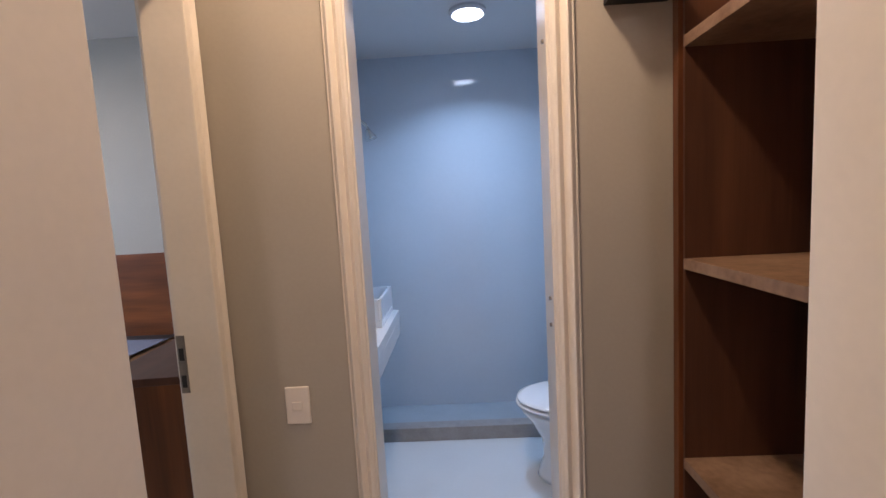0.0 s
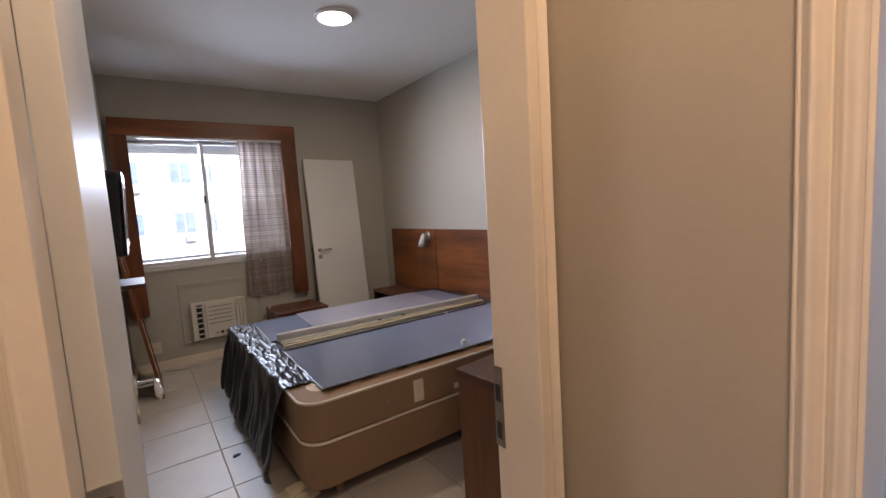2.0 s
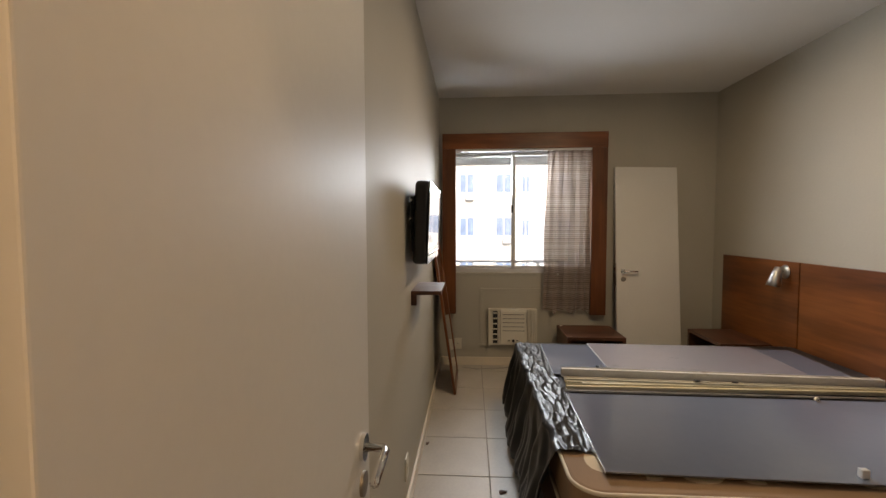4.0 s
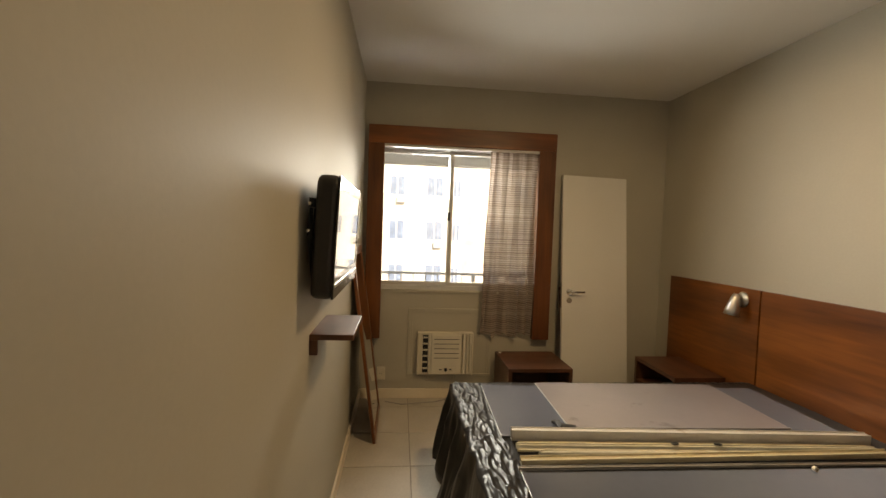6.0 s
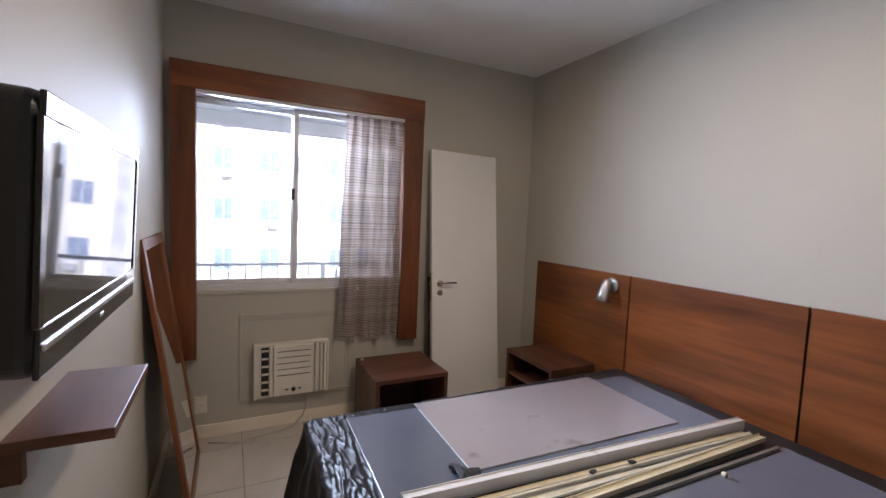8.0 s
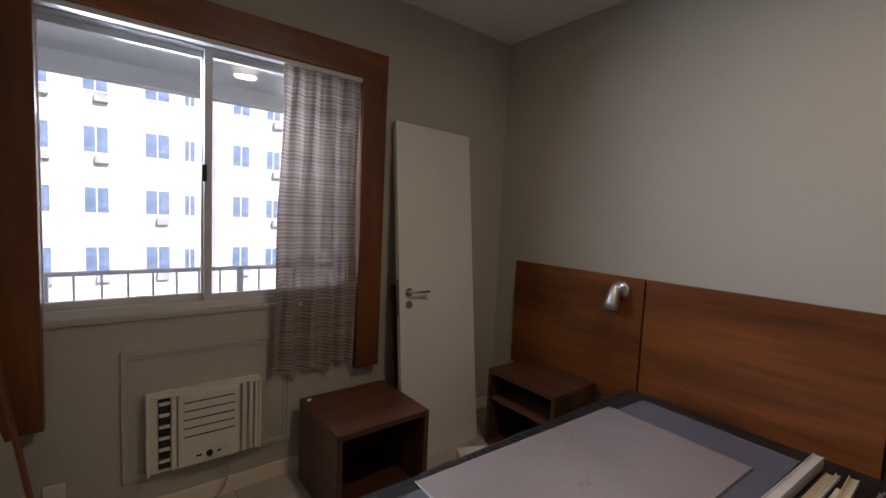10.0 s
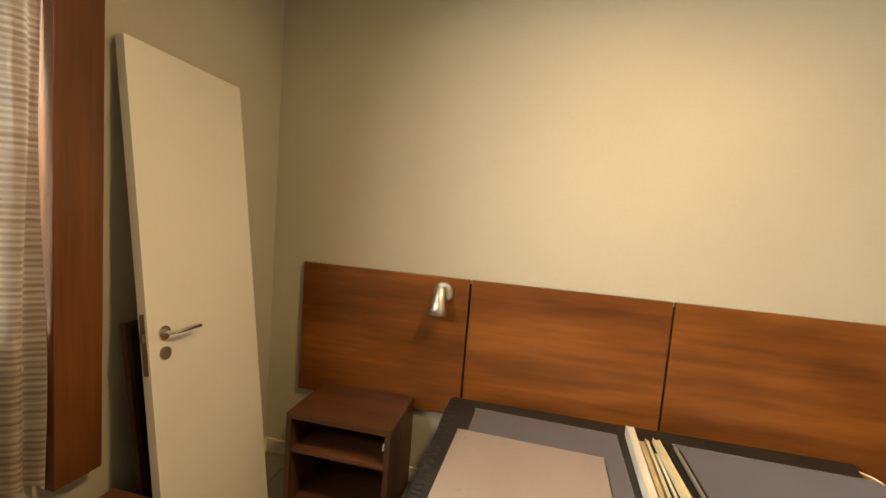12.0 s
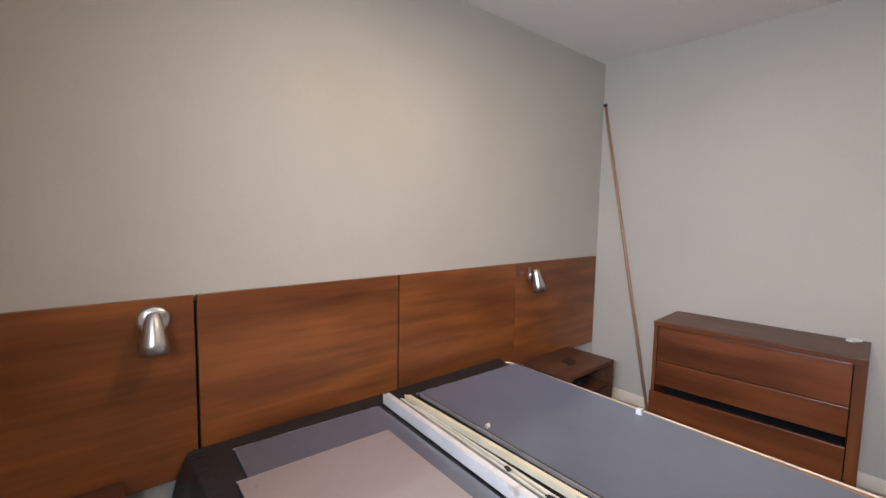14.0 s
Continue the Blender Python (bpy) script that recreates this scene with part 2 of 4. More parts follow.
def curtain_material():
    m = mat("woven_curtain", (0.46, 0.42, 0.42), 0.9, 0.1, 3, 200, 0.1)
    nt = m.node_tree
    b = nt.nodes["Principled BSDF"]
    tc = nt.nodes.new("ShaderNodeTexCoord")
    mp = nt.nodes.new("ShaderNodeMapping")
    mp.inputs["Scale"].default_value = (0.12, 0.12, 125)
    tx = nt.nodes.new("ShaderNodeTexNoise")
    tx.inputs["Scale"].default_value, tx.inputs["Detail"].default_value = 1.0, 2
    nt.links.new(tc.outputs["Object"], mp.inputs[0])
    nt.links.new(mp.outputs[0], tx.inputs["Vector"])
    ramp = nt.nodes.new("ShaderNodeValToRGB")
    e = ramp.color_ramp.elements
    e[0].position, e[1].position = 0.36, 0.64
    e[0].color, e[1].color = (0.24, 0.182, 0.155, 1), (0.46, 0.40, 0.365, 1)
    wv = nt.nodes.new("ShaderNodeTexWave")
    wv.bands_direction = "Z"
    wv.inputs["Scale"].default_value, wv.inputs["Distortion"].default_value, wv.inputs["Detail"].default_value = 16.0, 0.9, 1.0
    nt.links.new(tc.outputs["Object"], wv.inputs["Vector"])
    mx = nt.nodes.new("ShaderNodeMath")
    mx.operation = "MULTIPLY_ADD"
    mx.inputs[1].default_value = 0.20
    nt.links.new(wv.outputs["Fac"], mx.inputs[0])
    sh_ = nt.nodes.new("ShaderNodeMath")
    sh_.operation = "MULTIPLY_ADD"
    sh_.inputs[1].default_value, sh_.inputs[2].default_value = 0.55, 0.10
    nt.links.new(tx.outputs["Fac"], sh_.inputs[0])
    nt.links.new(sh_.outputs[0], mx.inputs[2])
    nt.links.new(mx.outputs[0], ramp.inputs[0])
    nt.links.new(ramp.outputs[0], b.inputs["Base Color"])
    trl, trp = nt.nodes.new("ShaderNodeBsdfTranslucent"), nt.nodes.new("ShaderNodeBsdfTransparent")
    nt.links.new(ramp.outputs[0], trl.inputs[0])
    a, c = nt.nodes.new("ShaderNodeMixShader"), nt.nodes.new("ShaderNodeMixShader")
    a.inputs[0].default_value, c.inputs[0].default_value = 0.17, 0.05
    nt.links.new(b.outputs[0], a.inputs[1])
    nt.links.new(trl.outputs[0], a.inputs[2])
    nt.links.new(a.outputs[0], c.inputs[1])
    nt.links.new(trp.outputs[0], c.inputs[2])
    nt.links.new(c.outputs[0], nt.nodes["Material Output"].inputs[0])
    return m


CURTAIN = curtain_material()


# ---- mesh helpers ----
def box(bm, x0, y0, z0, x1, y1, z1, bevel=0.0, seg=2):
    b = bmesh.new()
    bmesh.ops.create_cube(b, size=1)
    for v in b.verts:
        v.co = Vector((x0 + (v.co.x + 0.5) * (x1 - x0), y0 + (v.co.y + 0.5) * (y1 - y0), z0 + (v.co.z + 0.5) * (z1 - z0)))
    if bevel:
        bmesh.ops.bevel(b, geom=list(b.edges), offset=bevel, segments=seg, affect="EDGES", profile=0.6)
    return merge(bm, b)


def merge(bm, b, m=None):
    if m is not None:
        b.transform(m)
    me = bpy.data.meshes.new("tmp")
    b.to_mesh(me)
    b.free()
    bm.from_mesh(me)
    bpy.data.meshes.remove(me)
    return bm


def cyl(bm, p, q, r, r2=None, seg=20):
    p, q = Vector(p), Vector(q)
    b = bmesh.new()
    bmesh.ops.create_cone(b, cap_ends=True, segments=seg, radius1=r, radius2=r if r2 is None else r2, depth=(q - p).length)
    m = Matrix.Translation((p + q) / 2) @ (q - p).to_track_quat("Z", "Y").to_matrix().to_4x4()
    return merge(bm, b, m)


def lathe(bm, profile, seg=32, m=None):
    """Turn a profile of (radius, height) round the z axis."""
    b = bmesh.new()
    rings = []
    for r, z in profile:
        rings.append([b.verts.new((r * math.cos(2 * math.pi * k / seg), r * math.sin(2 * math.pi * k / seg), z)) for k in range(seg)])
    for a, c in zip(rings, rings[1:]):
        for k in range(seg):
            b.faces.new((a[k], a[(k + 1) % seg], c[(k + 1) % seg], c[k]))
    b.faces.new(list(reversed(rings[0])))
    b.faces.new(rings[-1])
    return merge(bm, b, m)


def tube(bm, points, r, seg=8):
    """A bent rod through the points."""
    b = bmesh.new()
    rings = []
    pts = [Vector(p) for p in points]
    for k, p in enumerate(pts):
        d = (pts[min(k + 1, len(pts) - 1)] - pts[max(k - 1, 0)]).normalized()
        u = d.orthogonal().normalized() if k == 0 else (u - d * u.dot(d)).normalized()
        w = d.cross(u)
        rings.append([b.verts.new(p + r * (u * math.cos(2 * math.pi * j / seg) + w * math.sin(2 * math.pi * j / seg))) for j in range(seg)])
    for a, c in zip(rings, rings[1:]):
        for j in range(seg):
            b.faces.new((a[j], a[(j + 1) % seg], c[(j + 1) % seg], c[j]))
    b.faces.new(list(reversed(rings[0])))
    b.faces.new(rings[-1])
    return merge(bm, b)


def rounded_slab(bm, x0, y0, z0, x1, y1, z1, corner, edge=0.0, seg=8):
    """A slab with rounded upright corners and softened rims."""
    b = bmesh.new()
    ring = []
    for cx, cy, a0 in ((x1 - corner, y1 - corner, 0), (x0 + corner, y1 - corner, 90), (x0 + corner, y0 + corner, 180), (x1 - corner, y0 + corner, 270)):
        for k in range(seg + 1):
            a = radians(a0 + 90 * k / seg)
            ring.append((cx + corner * math.cos(a), cy + corner * math.sin(a)))
    f = b.faces.new([b.verts.new((x, y, z0)) for x, y in ring])
    ext = bmesh.ops.extrude_face_region(b, geom=[f])
    top = [g for g in ext["geom"] if isinstance(g, bmesh.types.BMVert)]
    bmesh.ops.translate(b, verts=top, vec=(0, 0, z1 - z0))
    bmesh.ops.recalc_face_normals(b, faces=list(b.faces))
    if edge:
        rims = [e for e in b.edges if abs(e.verts[0].co.z - e.verts[1].co.z) < 1e-6]
        bmesh.ops.bevel(b, geom=rims, offset=edge, segments=3, affect="EDGES", profile=0.5)
    return merge(bm, b)


def obj(name, bm, material, smooth=False):
    me = bpy.data.meshes.new(name)
    bmesh.ops.recalc_face_normals(bm, faces=list(bm.faces))
    bm.to_mesh(me)
    bm.free()
    me.materials.append(material)
    if smooth:
        for p in me.polygons:
            p.use_smooth = True
    return new(name, me)


def part(name, bm, material, parent, label="", smooth=False):
    ob = obj(name, bm, material, smooth)
    ob.parent = parent
    if label:
        ob["label"] = label
    return ob


def thing(name, m, label, category, group=""):
    ob = new(name)
    ob.empty_display_size = 0.1
    ob.matrix_world = m
    return tagged(ob, label, category, group)


def structure(name, bm, material, label, category):
    return tagged(obj(name, bm, material), label, category, kind="structure")


def B(*a, **k):
    return box(bmesh.new(), *a, **k)


def boxes(*rows, bevel=0.0):
    bm = bmesh.new()
    for r in rows:
        box(bm, *r, bevel=bevel)
    return bm

# ---- the large structure ----
XW, YT, YH, XD, ZC = -4.44, 0.60, 3.37, -0.21, 2.78     # window wall, TV wall, headboard wall, door wall, ceiling
YB = 1.387                                              # wall of the bathroom towards the vestibule
XH = 0.0                                                # door wall towards the vestibule
DOORH = 2.12

structure("wall_window", boxes(
    (XW - 0.16, YT - 0.12, 0, XW, 0.70, ZC), (XW - 0.16, 2.18, 0, XW, YH + 0.12, ZC),
    (XW - 0.16, 0.70, 0, XW, 2.18, 0.975), (XW - 0.16, 0.70, 2.26, XW, 2.18, ZC)), WALL, "greige painted wall round the bedroom window", "wall")
structure("wall_tv", B(XW, YT - 0.12, 0, XD, YT, ZC), WALL, "greige painted wall behind the television", "wall")
structure("wall_headboard", B(XW, YH, 0, XD, YH + 0.12, ZC), WALL, "greige painted wall above the headboard", "wall")
structure("wall_door", boxes(
    (-0.13, YT - 0.12, 0, XH - 0.02, 0.645, ZC), (-0.13, 1.352, 0, XH - 0.02, 1.46, ZC), (XD, 1.46, 0, XH - 0.02, YH + 0.12, ZC), (-0.13, 0.645, DOORH, XH - 0.02, 1.352, ZC),
    (XD, YT - 0.12, 0, -0.13, YT, ZC)), WALL,
    "greige painted wall with the bedroom doorway", "wall")
structure("wall_bathroom", boxes(
    (XH - 0.02, YB, 0, 0.39, YB + 0.10, ZC), (0.98, YB, 0, 1.95, YB + 0.10, ZC), (0.39, YB, DOORH, 0.98, YB + 0.10, ZC)), HALL,
    "taupe painted wall with the bathroom doorway", "wall")
structure("wall_vestibule", boxes(
    (XH - 0.02, 0.46, 0, 0.312, 0.588, ZC), (1.052, 0.46, 0, 1.95, 0.588, ZC), (0.312, 0.46, 2.4, 1.052, 0.588, ZC)), WHITE_WALL,
    "off-white wall with an open passage", "wall")
structure("wall_corridor", boxes(
    (-0.35, -2.2, 0, -0.23, 0.46, ZC), (1.73, -2.2, 0, 1.85, 0.46, ZC), (-0.35, -2.32, 0, 1.85, -2.2, ZC)), WHITE_WALL,
    "off-white corridor walls", "wall")
structure("wall_shower", B(-0.02, 3.05, 0, 1.60, 3.17, 2.4), BATHTILE, "pale blue-grey glossy tiles behind the shower", "wall")
structure("wall_basin", B(-0.02, YB + 0.10, 0, 0.0, 3.05, 2.4), BATHTILE, "pale blue-grey glossy tiles behind the basin", "wall")
structure("wall_toilet", B(1.60, YB + 0.10, 0, 1.72, 3.17, 2.4), BATHTILE, "pale blue-grey glossy tiles behind the toilet", "wall")
structure("wall_bathroom_lining", boxes((0.0, YB + 0.10, 0, 0.39, YB + 0.112, 2.4), (0.98, YB + 0.10, 0, 1.60, YB + 0.112, 2.4), (0.39, YB + 0.10, DOORH, 0.98, YB + 0.112, 2.4)),
          BATHTILE, "tiled inner face of the bathroom wall", "wall")
structure("ceiling", boxes((XW - 0.16, YT - 0.12, ZC, XH - 0.02, YH + 0.12, ZC + 0.12)), CEIL, "white painted bedroom ceiling", "ceiling")
structure("ceiling_vestibule", boxes((XH - 0.02, -2.32, ZC, 1.95, 1.43, ZC + 0.12), (-0.35, -2.32, ZC, XH - 0.02, 0.48, ZC + 0.12)), CEIL, "white painted corridor ceiling", "ceiling")
structure("ceiling_bathroom", B(-0.02, YB + 0.10, 2.4, 1.72, 3.17, 2.5), CEIL, "white lowered bathroom ceiling", "ceiling")
floor = structure("floor", boxes((XW - 0.16, YT - 0.12, -0.12, XH, YH + 0.12, -0.004)), GROUT, "glossy cream tiled bedroom floor", "floor")
structure("floor_corridor", boxes((XH, -2.32, -0.12, 1.95, YB + 0.05, 0.0), (-0.35, -2.32, -0.12, XH, 0.48, 0.0)), TILE, "cream tiled corridor floor", "floor")
structure("floor_bathroom", boxes((0.0, YB + 0.05, -0.12, 1.67, 3.17, 0.0)), BATHFLOOR, "pale bathroom floor tiles", "floor")
# Base colour darkened to cancel the lamp light falling on this floor.
structure("floor_shower", B(0.0, 2.71, 0.0, 1.60, 3.05, 0.03), mat("darkened_shower_floor_tile", (0.40, 0.46, 0.51), 0.25, 0.06, 4, 60, 0.03), "pale tiled shower floor, colour darkened to offset its lamp light", "floor")
structure("shower_kerb", boxes((0.0, 2.63, 0, 1.60, 2.71, 0.085), bevel=0.004), STONE, "grey stone kerb of the shower", "kerb")
structure("baseboard", boxes(
    (XW, YT, 0, XW + 0.014, YH, 0.085), (XW + 0.014, YT, 0, XD, YT + 0.014, 0.085), (XW + 0.014, YH - 0.014, 0, XD, YH, 0.085),
    (XD - 0.014, 1.46, 0, XD, YH - 0.014, 0.085), bevel=0.003), TRIM, "cream painted baseboard round the bedroom", "baseboard")


def moulded(bm, axis, a0, a1, base, out, z0, z1):
    """An upright moulded board: from its opening edge a0 to its outer edge a1 along the axis, standing proud of base towards out."""
    n = 44
    prof = [(0.0, 0.0)]
    for k in range(n + 1):
        u = k / n
        h = 0.010 + 0.012 * math.exp(-((u - 0.70) / 0.13) ** 2) + 0.007 * math.exp(-((u - 0.25) / 0.09) ** 2) - 0.005 * math.exp(-((u - 0.46) / 0.05) ** 2) - 0.004 * math.exp(-((u - 0.92) / 0.03) ** 2)
        h *= min(1.0, 0.45 + 6 * min(u, 1 - u) + 0.2)
        prof.append((u, h))
    prof.append((1.0, 0.0))
    rings = []
    for z in (z0, z1):
        ring = []
        for u, h in prof:
            p = a0 + (a1 - a0) * u
            ring.append(bm.verts.new((p, base + out * h, z) if axis == "x" else (base + out * h, p, z)))
        rings.append(ring)
    m = len(prof)
    for k in range(m):
        bm.faces.new((rings[0][k], rings[0][(k + 1) % m], rings[1][(k + 1) % m], rings[1][k]))
    bm.faces.new(rings[0])
    bm.faces.new(rings[1])


def casing(name, rows, label, strips=()):
    """A moulded door lining: each row is one board, with a raised outer bead."""
    bm = bmesh.new()
    for r in rows:
        box(bm, *r, bevel=0.004)
    for st_ in strips:
        moulded(bm, *st_)
    return structure(name, bm, TRIM, label, "door frame")


# bedroom doorway: jambs, stops and casings on the vestibule side
casing("door_frame_bedroom", [
    (-0.085, 0.652, 0, XH - 0.004, 0.684, DOORH), (-0.13, 1.325, 0, XH - 0.004, 1.354, DOORH), (-0.13, 0.684, DOORH - 0.035, XH - 0.004, 1.325, DOORH + 0.002),
    (XH - 0.02, 0.684, DOORH - 0.02, XH - 0.002, 1.325, DOORH + 0.06),
    (-0.145, 1.338, 0, -0.13, 1.395, DOORH + 0.05), (-0.152, 1.352, 0, -0.145, 1.388, DOORH + 0.05)],
    "cream moulded frame of the bedroom doorway",
    [("y", 0.676, 0.602, XH - 0.02, 1, 0, DOORH + 0.06), ("y", 1.334, 1.3865, XH - 0.02, 1, 0, DOORH + 0.06)])
# Near-black strip painted in for the shade of the gap behind the door.
structure("door_rebate", boxes((-0.128, 0.6455, 0, -0.086, 0.652, DOORH)), mat("painted_gap_shade", (0.006, 0.006, 0.006), 0.9, 0.2, 5, 60, 0.05, spec=0.1), "near-black strip painting the shade in the gap behind the open door's hinge edge", "door frame")
casing("door_frame_bathroom", [
    (0.388, YB - 0.003, 0, 0.410, YB + 0.116, DOORH), (0.957, YB - 0.003, 0, 0.982, YB + 0.116, DOORH), (0.410, YB - 0.003, DOORH - 0.03, 0.957, YB + 0.116, DOORH + 0.002),
    (0.404, YB - 0.016, DOORH - 0.02, 0.963, YB - 0.003, DOORH + 0.06)],
    "cream moulded frame of the bathroom doorway",
    [("x", 0.404, 0.345, YB - 0.003, -1, 0, DOORH + 0.06), ("x", 0.963, 1.034, YB - 0.003, -1, 0, DOORH + 0.06)])
casing("passage_lining", [
    (0.312, 0.45, 0, 0.326, 0.594, 2.4), (1.040, 0.45, 0, 1.052, 0.594, 2.4)], "off-white lined edges of the passage")

# window: aluminium sliding sashes in the opening
win = structure("window_1", boxes(
    (XW - 0.13, 0.70, 0.975, XW - 0.03, 2.18, 1.012), (XW - 0.13, 0.70, 2.225, XW - 0.03, 2.18, 2.26),
    (XW - 0.13, 0.70, 1.012, XW - 0.03, 0.735, 2.225), (XW - 0.13, 2.145, 1.012, XW - 0.03, 2.18, 2.225), bevel=0.003), ALU,
    "white aluminium sliding window with two clear panes", "window")
for y0, y1, x in ((0.735, 1.385, XW - 0.105), (1.355, 2.145, XW - 0.065)):
    s = part("sash", boxes((x, y0, 1.014, x + 0.03, y0 + 0.035, 2.223), (x, y1 - 0.035, 1.014, x + 0.03, y1, 2.223),
                           (x, y0 + 0.035, 1.014, x + 0.03, y1 - 0.035, 1.045), (x, y0 + 0.035, 2.19, x + 0.03, y1 - 0.035, 2.223), bevel=0.003), ALU, win)
    p = part("pane", B(x + 0.012, y0 + 0.034, 1.044, x + 0.017, y1 - 0.034, 2.191), PANE, s)
    p.visible_shadow = False
part("window_latch", boxes((XW - 0.036, 1.345, 1.60, XW - 0.022, 1.365, 1.68), bevel=0.003), MATTBLACK, win)
part("window_sill", boxes((XW - 0.03, 0.68, 0.955, XW + 0.012, 2.20, 0.977), bevel=0.004), WALL, win)


def tiles():
    """Square floor tiles, each a slightly bevelled slab with a joint round it."""
    pitch, gap, x0, y0 = 0.459, 0.003, -1.945, 1.036
    made = {}
    i0, i1 = math.floor((XW - x0) / pitch), math.ceil((XD - x0) / pitch)
    j0, j1 = math.floor((YT - y0) / pitch), math.ceil((YH - y0) / pitch)
    for i in range(i0, i1):
        for j in range(j0, j1):
            a, b = max(x0 + i * pitch, XW) + gap, min(x0 + (i + 1) * pitch, XH) - gap
            c, d = max(y0 + j * pitch, YT) + gap, min(y0 + (j + 1) * pitch, YH) - gap
            if b - a < 0.02 or d - c < 0.02:
                continue
            key = (round(b - a, 3), round(d - c, 3))
            if key not in made:
                bm = bmesh.new()
                box(bm, 0, 0, -0.008, b - a, d - c, 0.0)
                top = [e for e in bm.edges if e.verts[0].co.z > -1e-4 and e.verts[1].co.z > -1e-4]
                bmesh.ops.bevel(bm, geom=top, offset=0.0018, segments=1, affect="EDGES")
                me = bpy.data.meshes.new("tile")
                bm.to_mesh(me)
                bm.free()
                me.materials.append(TILE)
                made[key] = me
            t = new("tile", made[key])
            t.location = (a, c, 0)
            t.parent = floor


# ---- outside: balcony, street and the block across ----
structure("balcony_floor", B(-5.98, -1.2, -0.15, XW - 0.16, 5.0, -0.03), BATHFLOOR, "pale tiled balcony floor", "floor")
structure("balcony_soffit", boxes((-5.98, -1.2, 2.42, XW - 0.16, 5.0, 2.60), (-5.98, -1.2, 2.30, -5.86, 5.0, 2.42)), FACADE, "white underside of the balcony above", "ceiling")
rail = thing("balcony_railing", pose(-5.92, 0, -0.03), "grey painted metal balcony railing with thin upright bars", "railing")
part("top_rail", B(-0.02, -1.2, 0.99, 0.02, 5.0, 1.02, bevel=0.004), RAIL, rail)
part("bottom_rail", B(-0.015, -1.2, 0.06, 0.015, 5.0, 0.085, bevel=0.004), RAIL, rail)
for k in range(41):
    y = -1.15 + k * 0.15
    w = 0.022 if k % 8 == 4 else 0.007
    part("bar", B(-w, y - w, 0.0 if k % 8 == 4 else 0.07, w, y + w, 1.0), RAIL, rail)
structure("ground", B(-400, -400, -12.2, 400, 400, -12.0), ASPHALT, "dark asphalt street far below", "ground")


def apartment_block():
    blk = thing("apartment_building", pose(-29.0, 0, -12.0), "sunlit white apartment block with small windows", "building")
    part("wall", boxes((-10, -22, 0, 0, 26, 27)), FACADE, blk)
    part("roof", boxes((-10.3, -22.3, 27, 0.3, 26.3, 27.4)), FACADEGREY, blk)
    for y in (-7.4, 5.1, 17.5):
        part("mosaic_strip", B(0, y, 0, 0.03, y + 0.75, 27), FACADEGREY, blk)
    rnd = random.Random(4)
    cols = []
    for base in (-12.5, 0.0, 12.4):
        cols += [(base + 0.15, 1.0, 1.25), (base + 2.57, 1.12, 1.25), (base + 4.3, 0.55, 1.1), (base + 6.67, 0.95, 1.2), (base + 8.5, 0.85, 1.1), (base + 10.5, 1.0, 1.25)]
    protos = {}
    for y, w, h in cols:
        for f in range(9):
            z = 1.22 + 2.9 * f
            if (w, h) not in protos:
                o = part("window", boxes((-0.06, -0.06, -0.08, 0.05, w + 0.06, 0.0), (-0.02, 0, 0, 0.03, 0.05, h), (-0.02, w - 0.05, 0, 0.03, w, h),
                                         (-0.02, 0.05, h - 0.05, 0.03, w - 0.05, h), (-0.02, w / 2 - 0.03, 0, 0.03, w / 2 + 0.03, h - 0.05)), FACFRAME, blk)
                g = part("pane", B(-0.05, 0.04, 0.0, 0.012, w - 0.04, h - 0.04), FACGLASS, o)
                o.location = (0, y, z)
                protos[(w, h)] = o
            else:
                src = protos[(w, h)]
                o = new("window", src.data)
                o.parent, o.location = blk, (0, y, z)
                for c in src.children:
                    g = new("pane", c.data)
                    g.parent = o
            if rnd.random() < 0.55 and w > 0.6:
                a = part("air_conditioner", B(0, y + w * 0.45, z - 0.52, 0.3, y + w * 0.45 + 0.55, z - 0.16, bevel=0.03), FACADEGREY, blk)


apartment_block()


# ---- bedroom: built against the walls ----
def window_surround():
    t = thing("window_surround", pose(XW, 0, 0.555), "red-brown wooden board surround framing the window", "window surround")
    part("top_board", B(0.002, 0.637, 1.690, 0.075, 2.292, 1.845, bevel=0.003), REDWOOD_Y, t)
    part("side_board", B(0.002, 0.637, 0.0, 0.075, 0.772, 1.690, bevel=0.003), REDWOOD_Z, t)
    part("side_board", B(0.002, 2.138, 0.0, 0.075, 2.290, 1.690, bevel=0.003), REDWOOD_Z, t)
    part("curtain_track", B(0.01, 0.772, 1.667, 0.06, 2.138, 1.690, bevel=0.002), ALU, t)


window_surround()


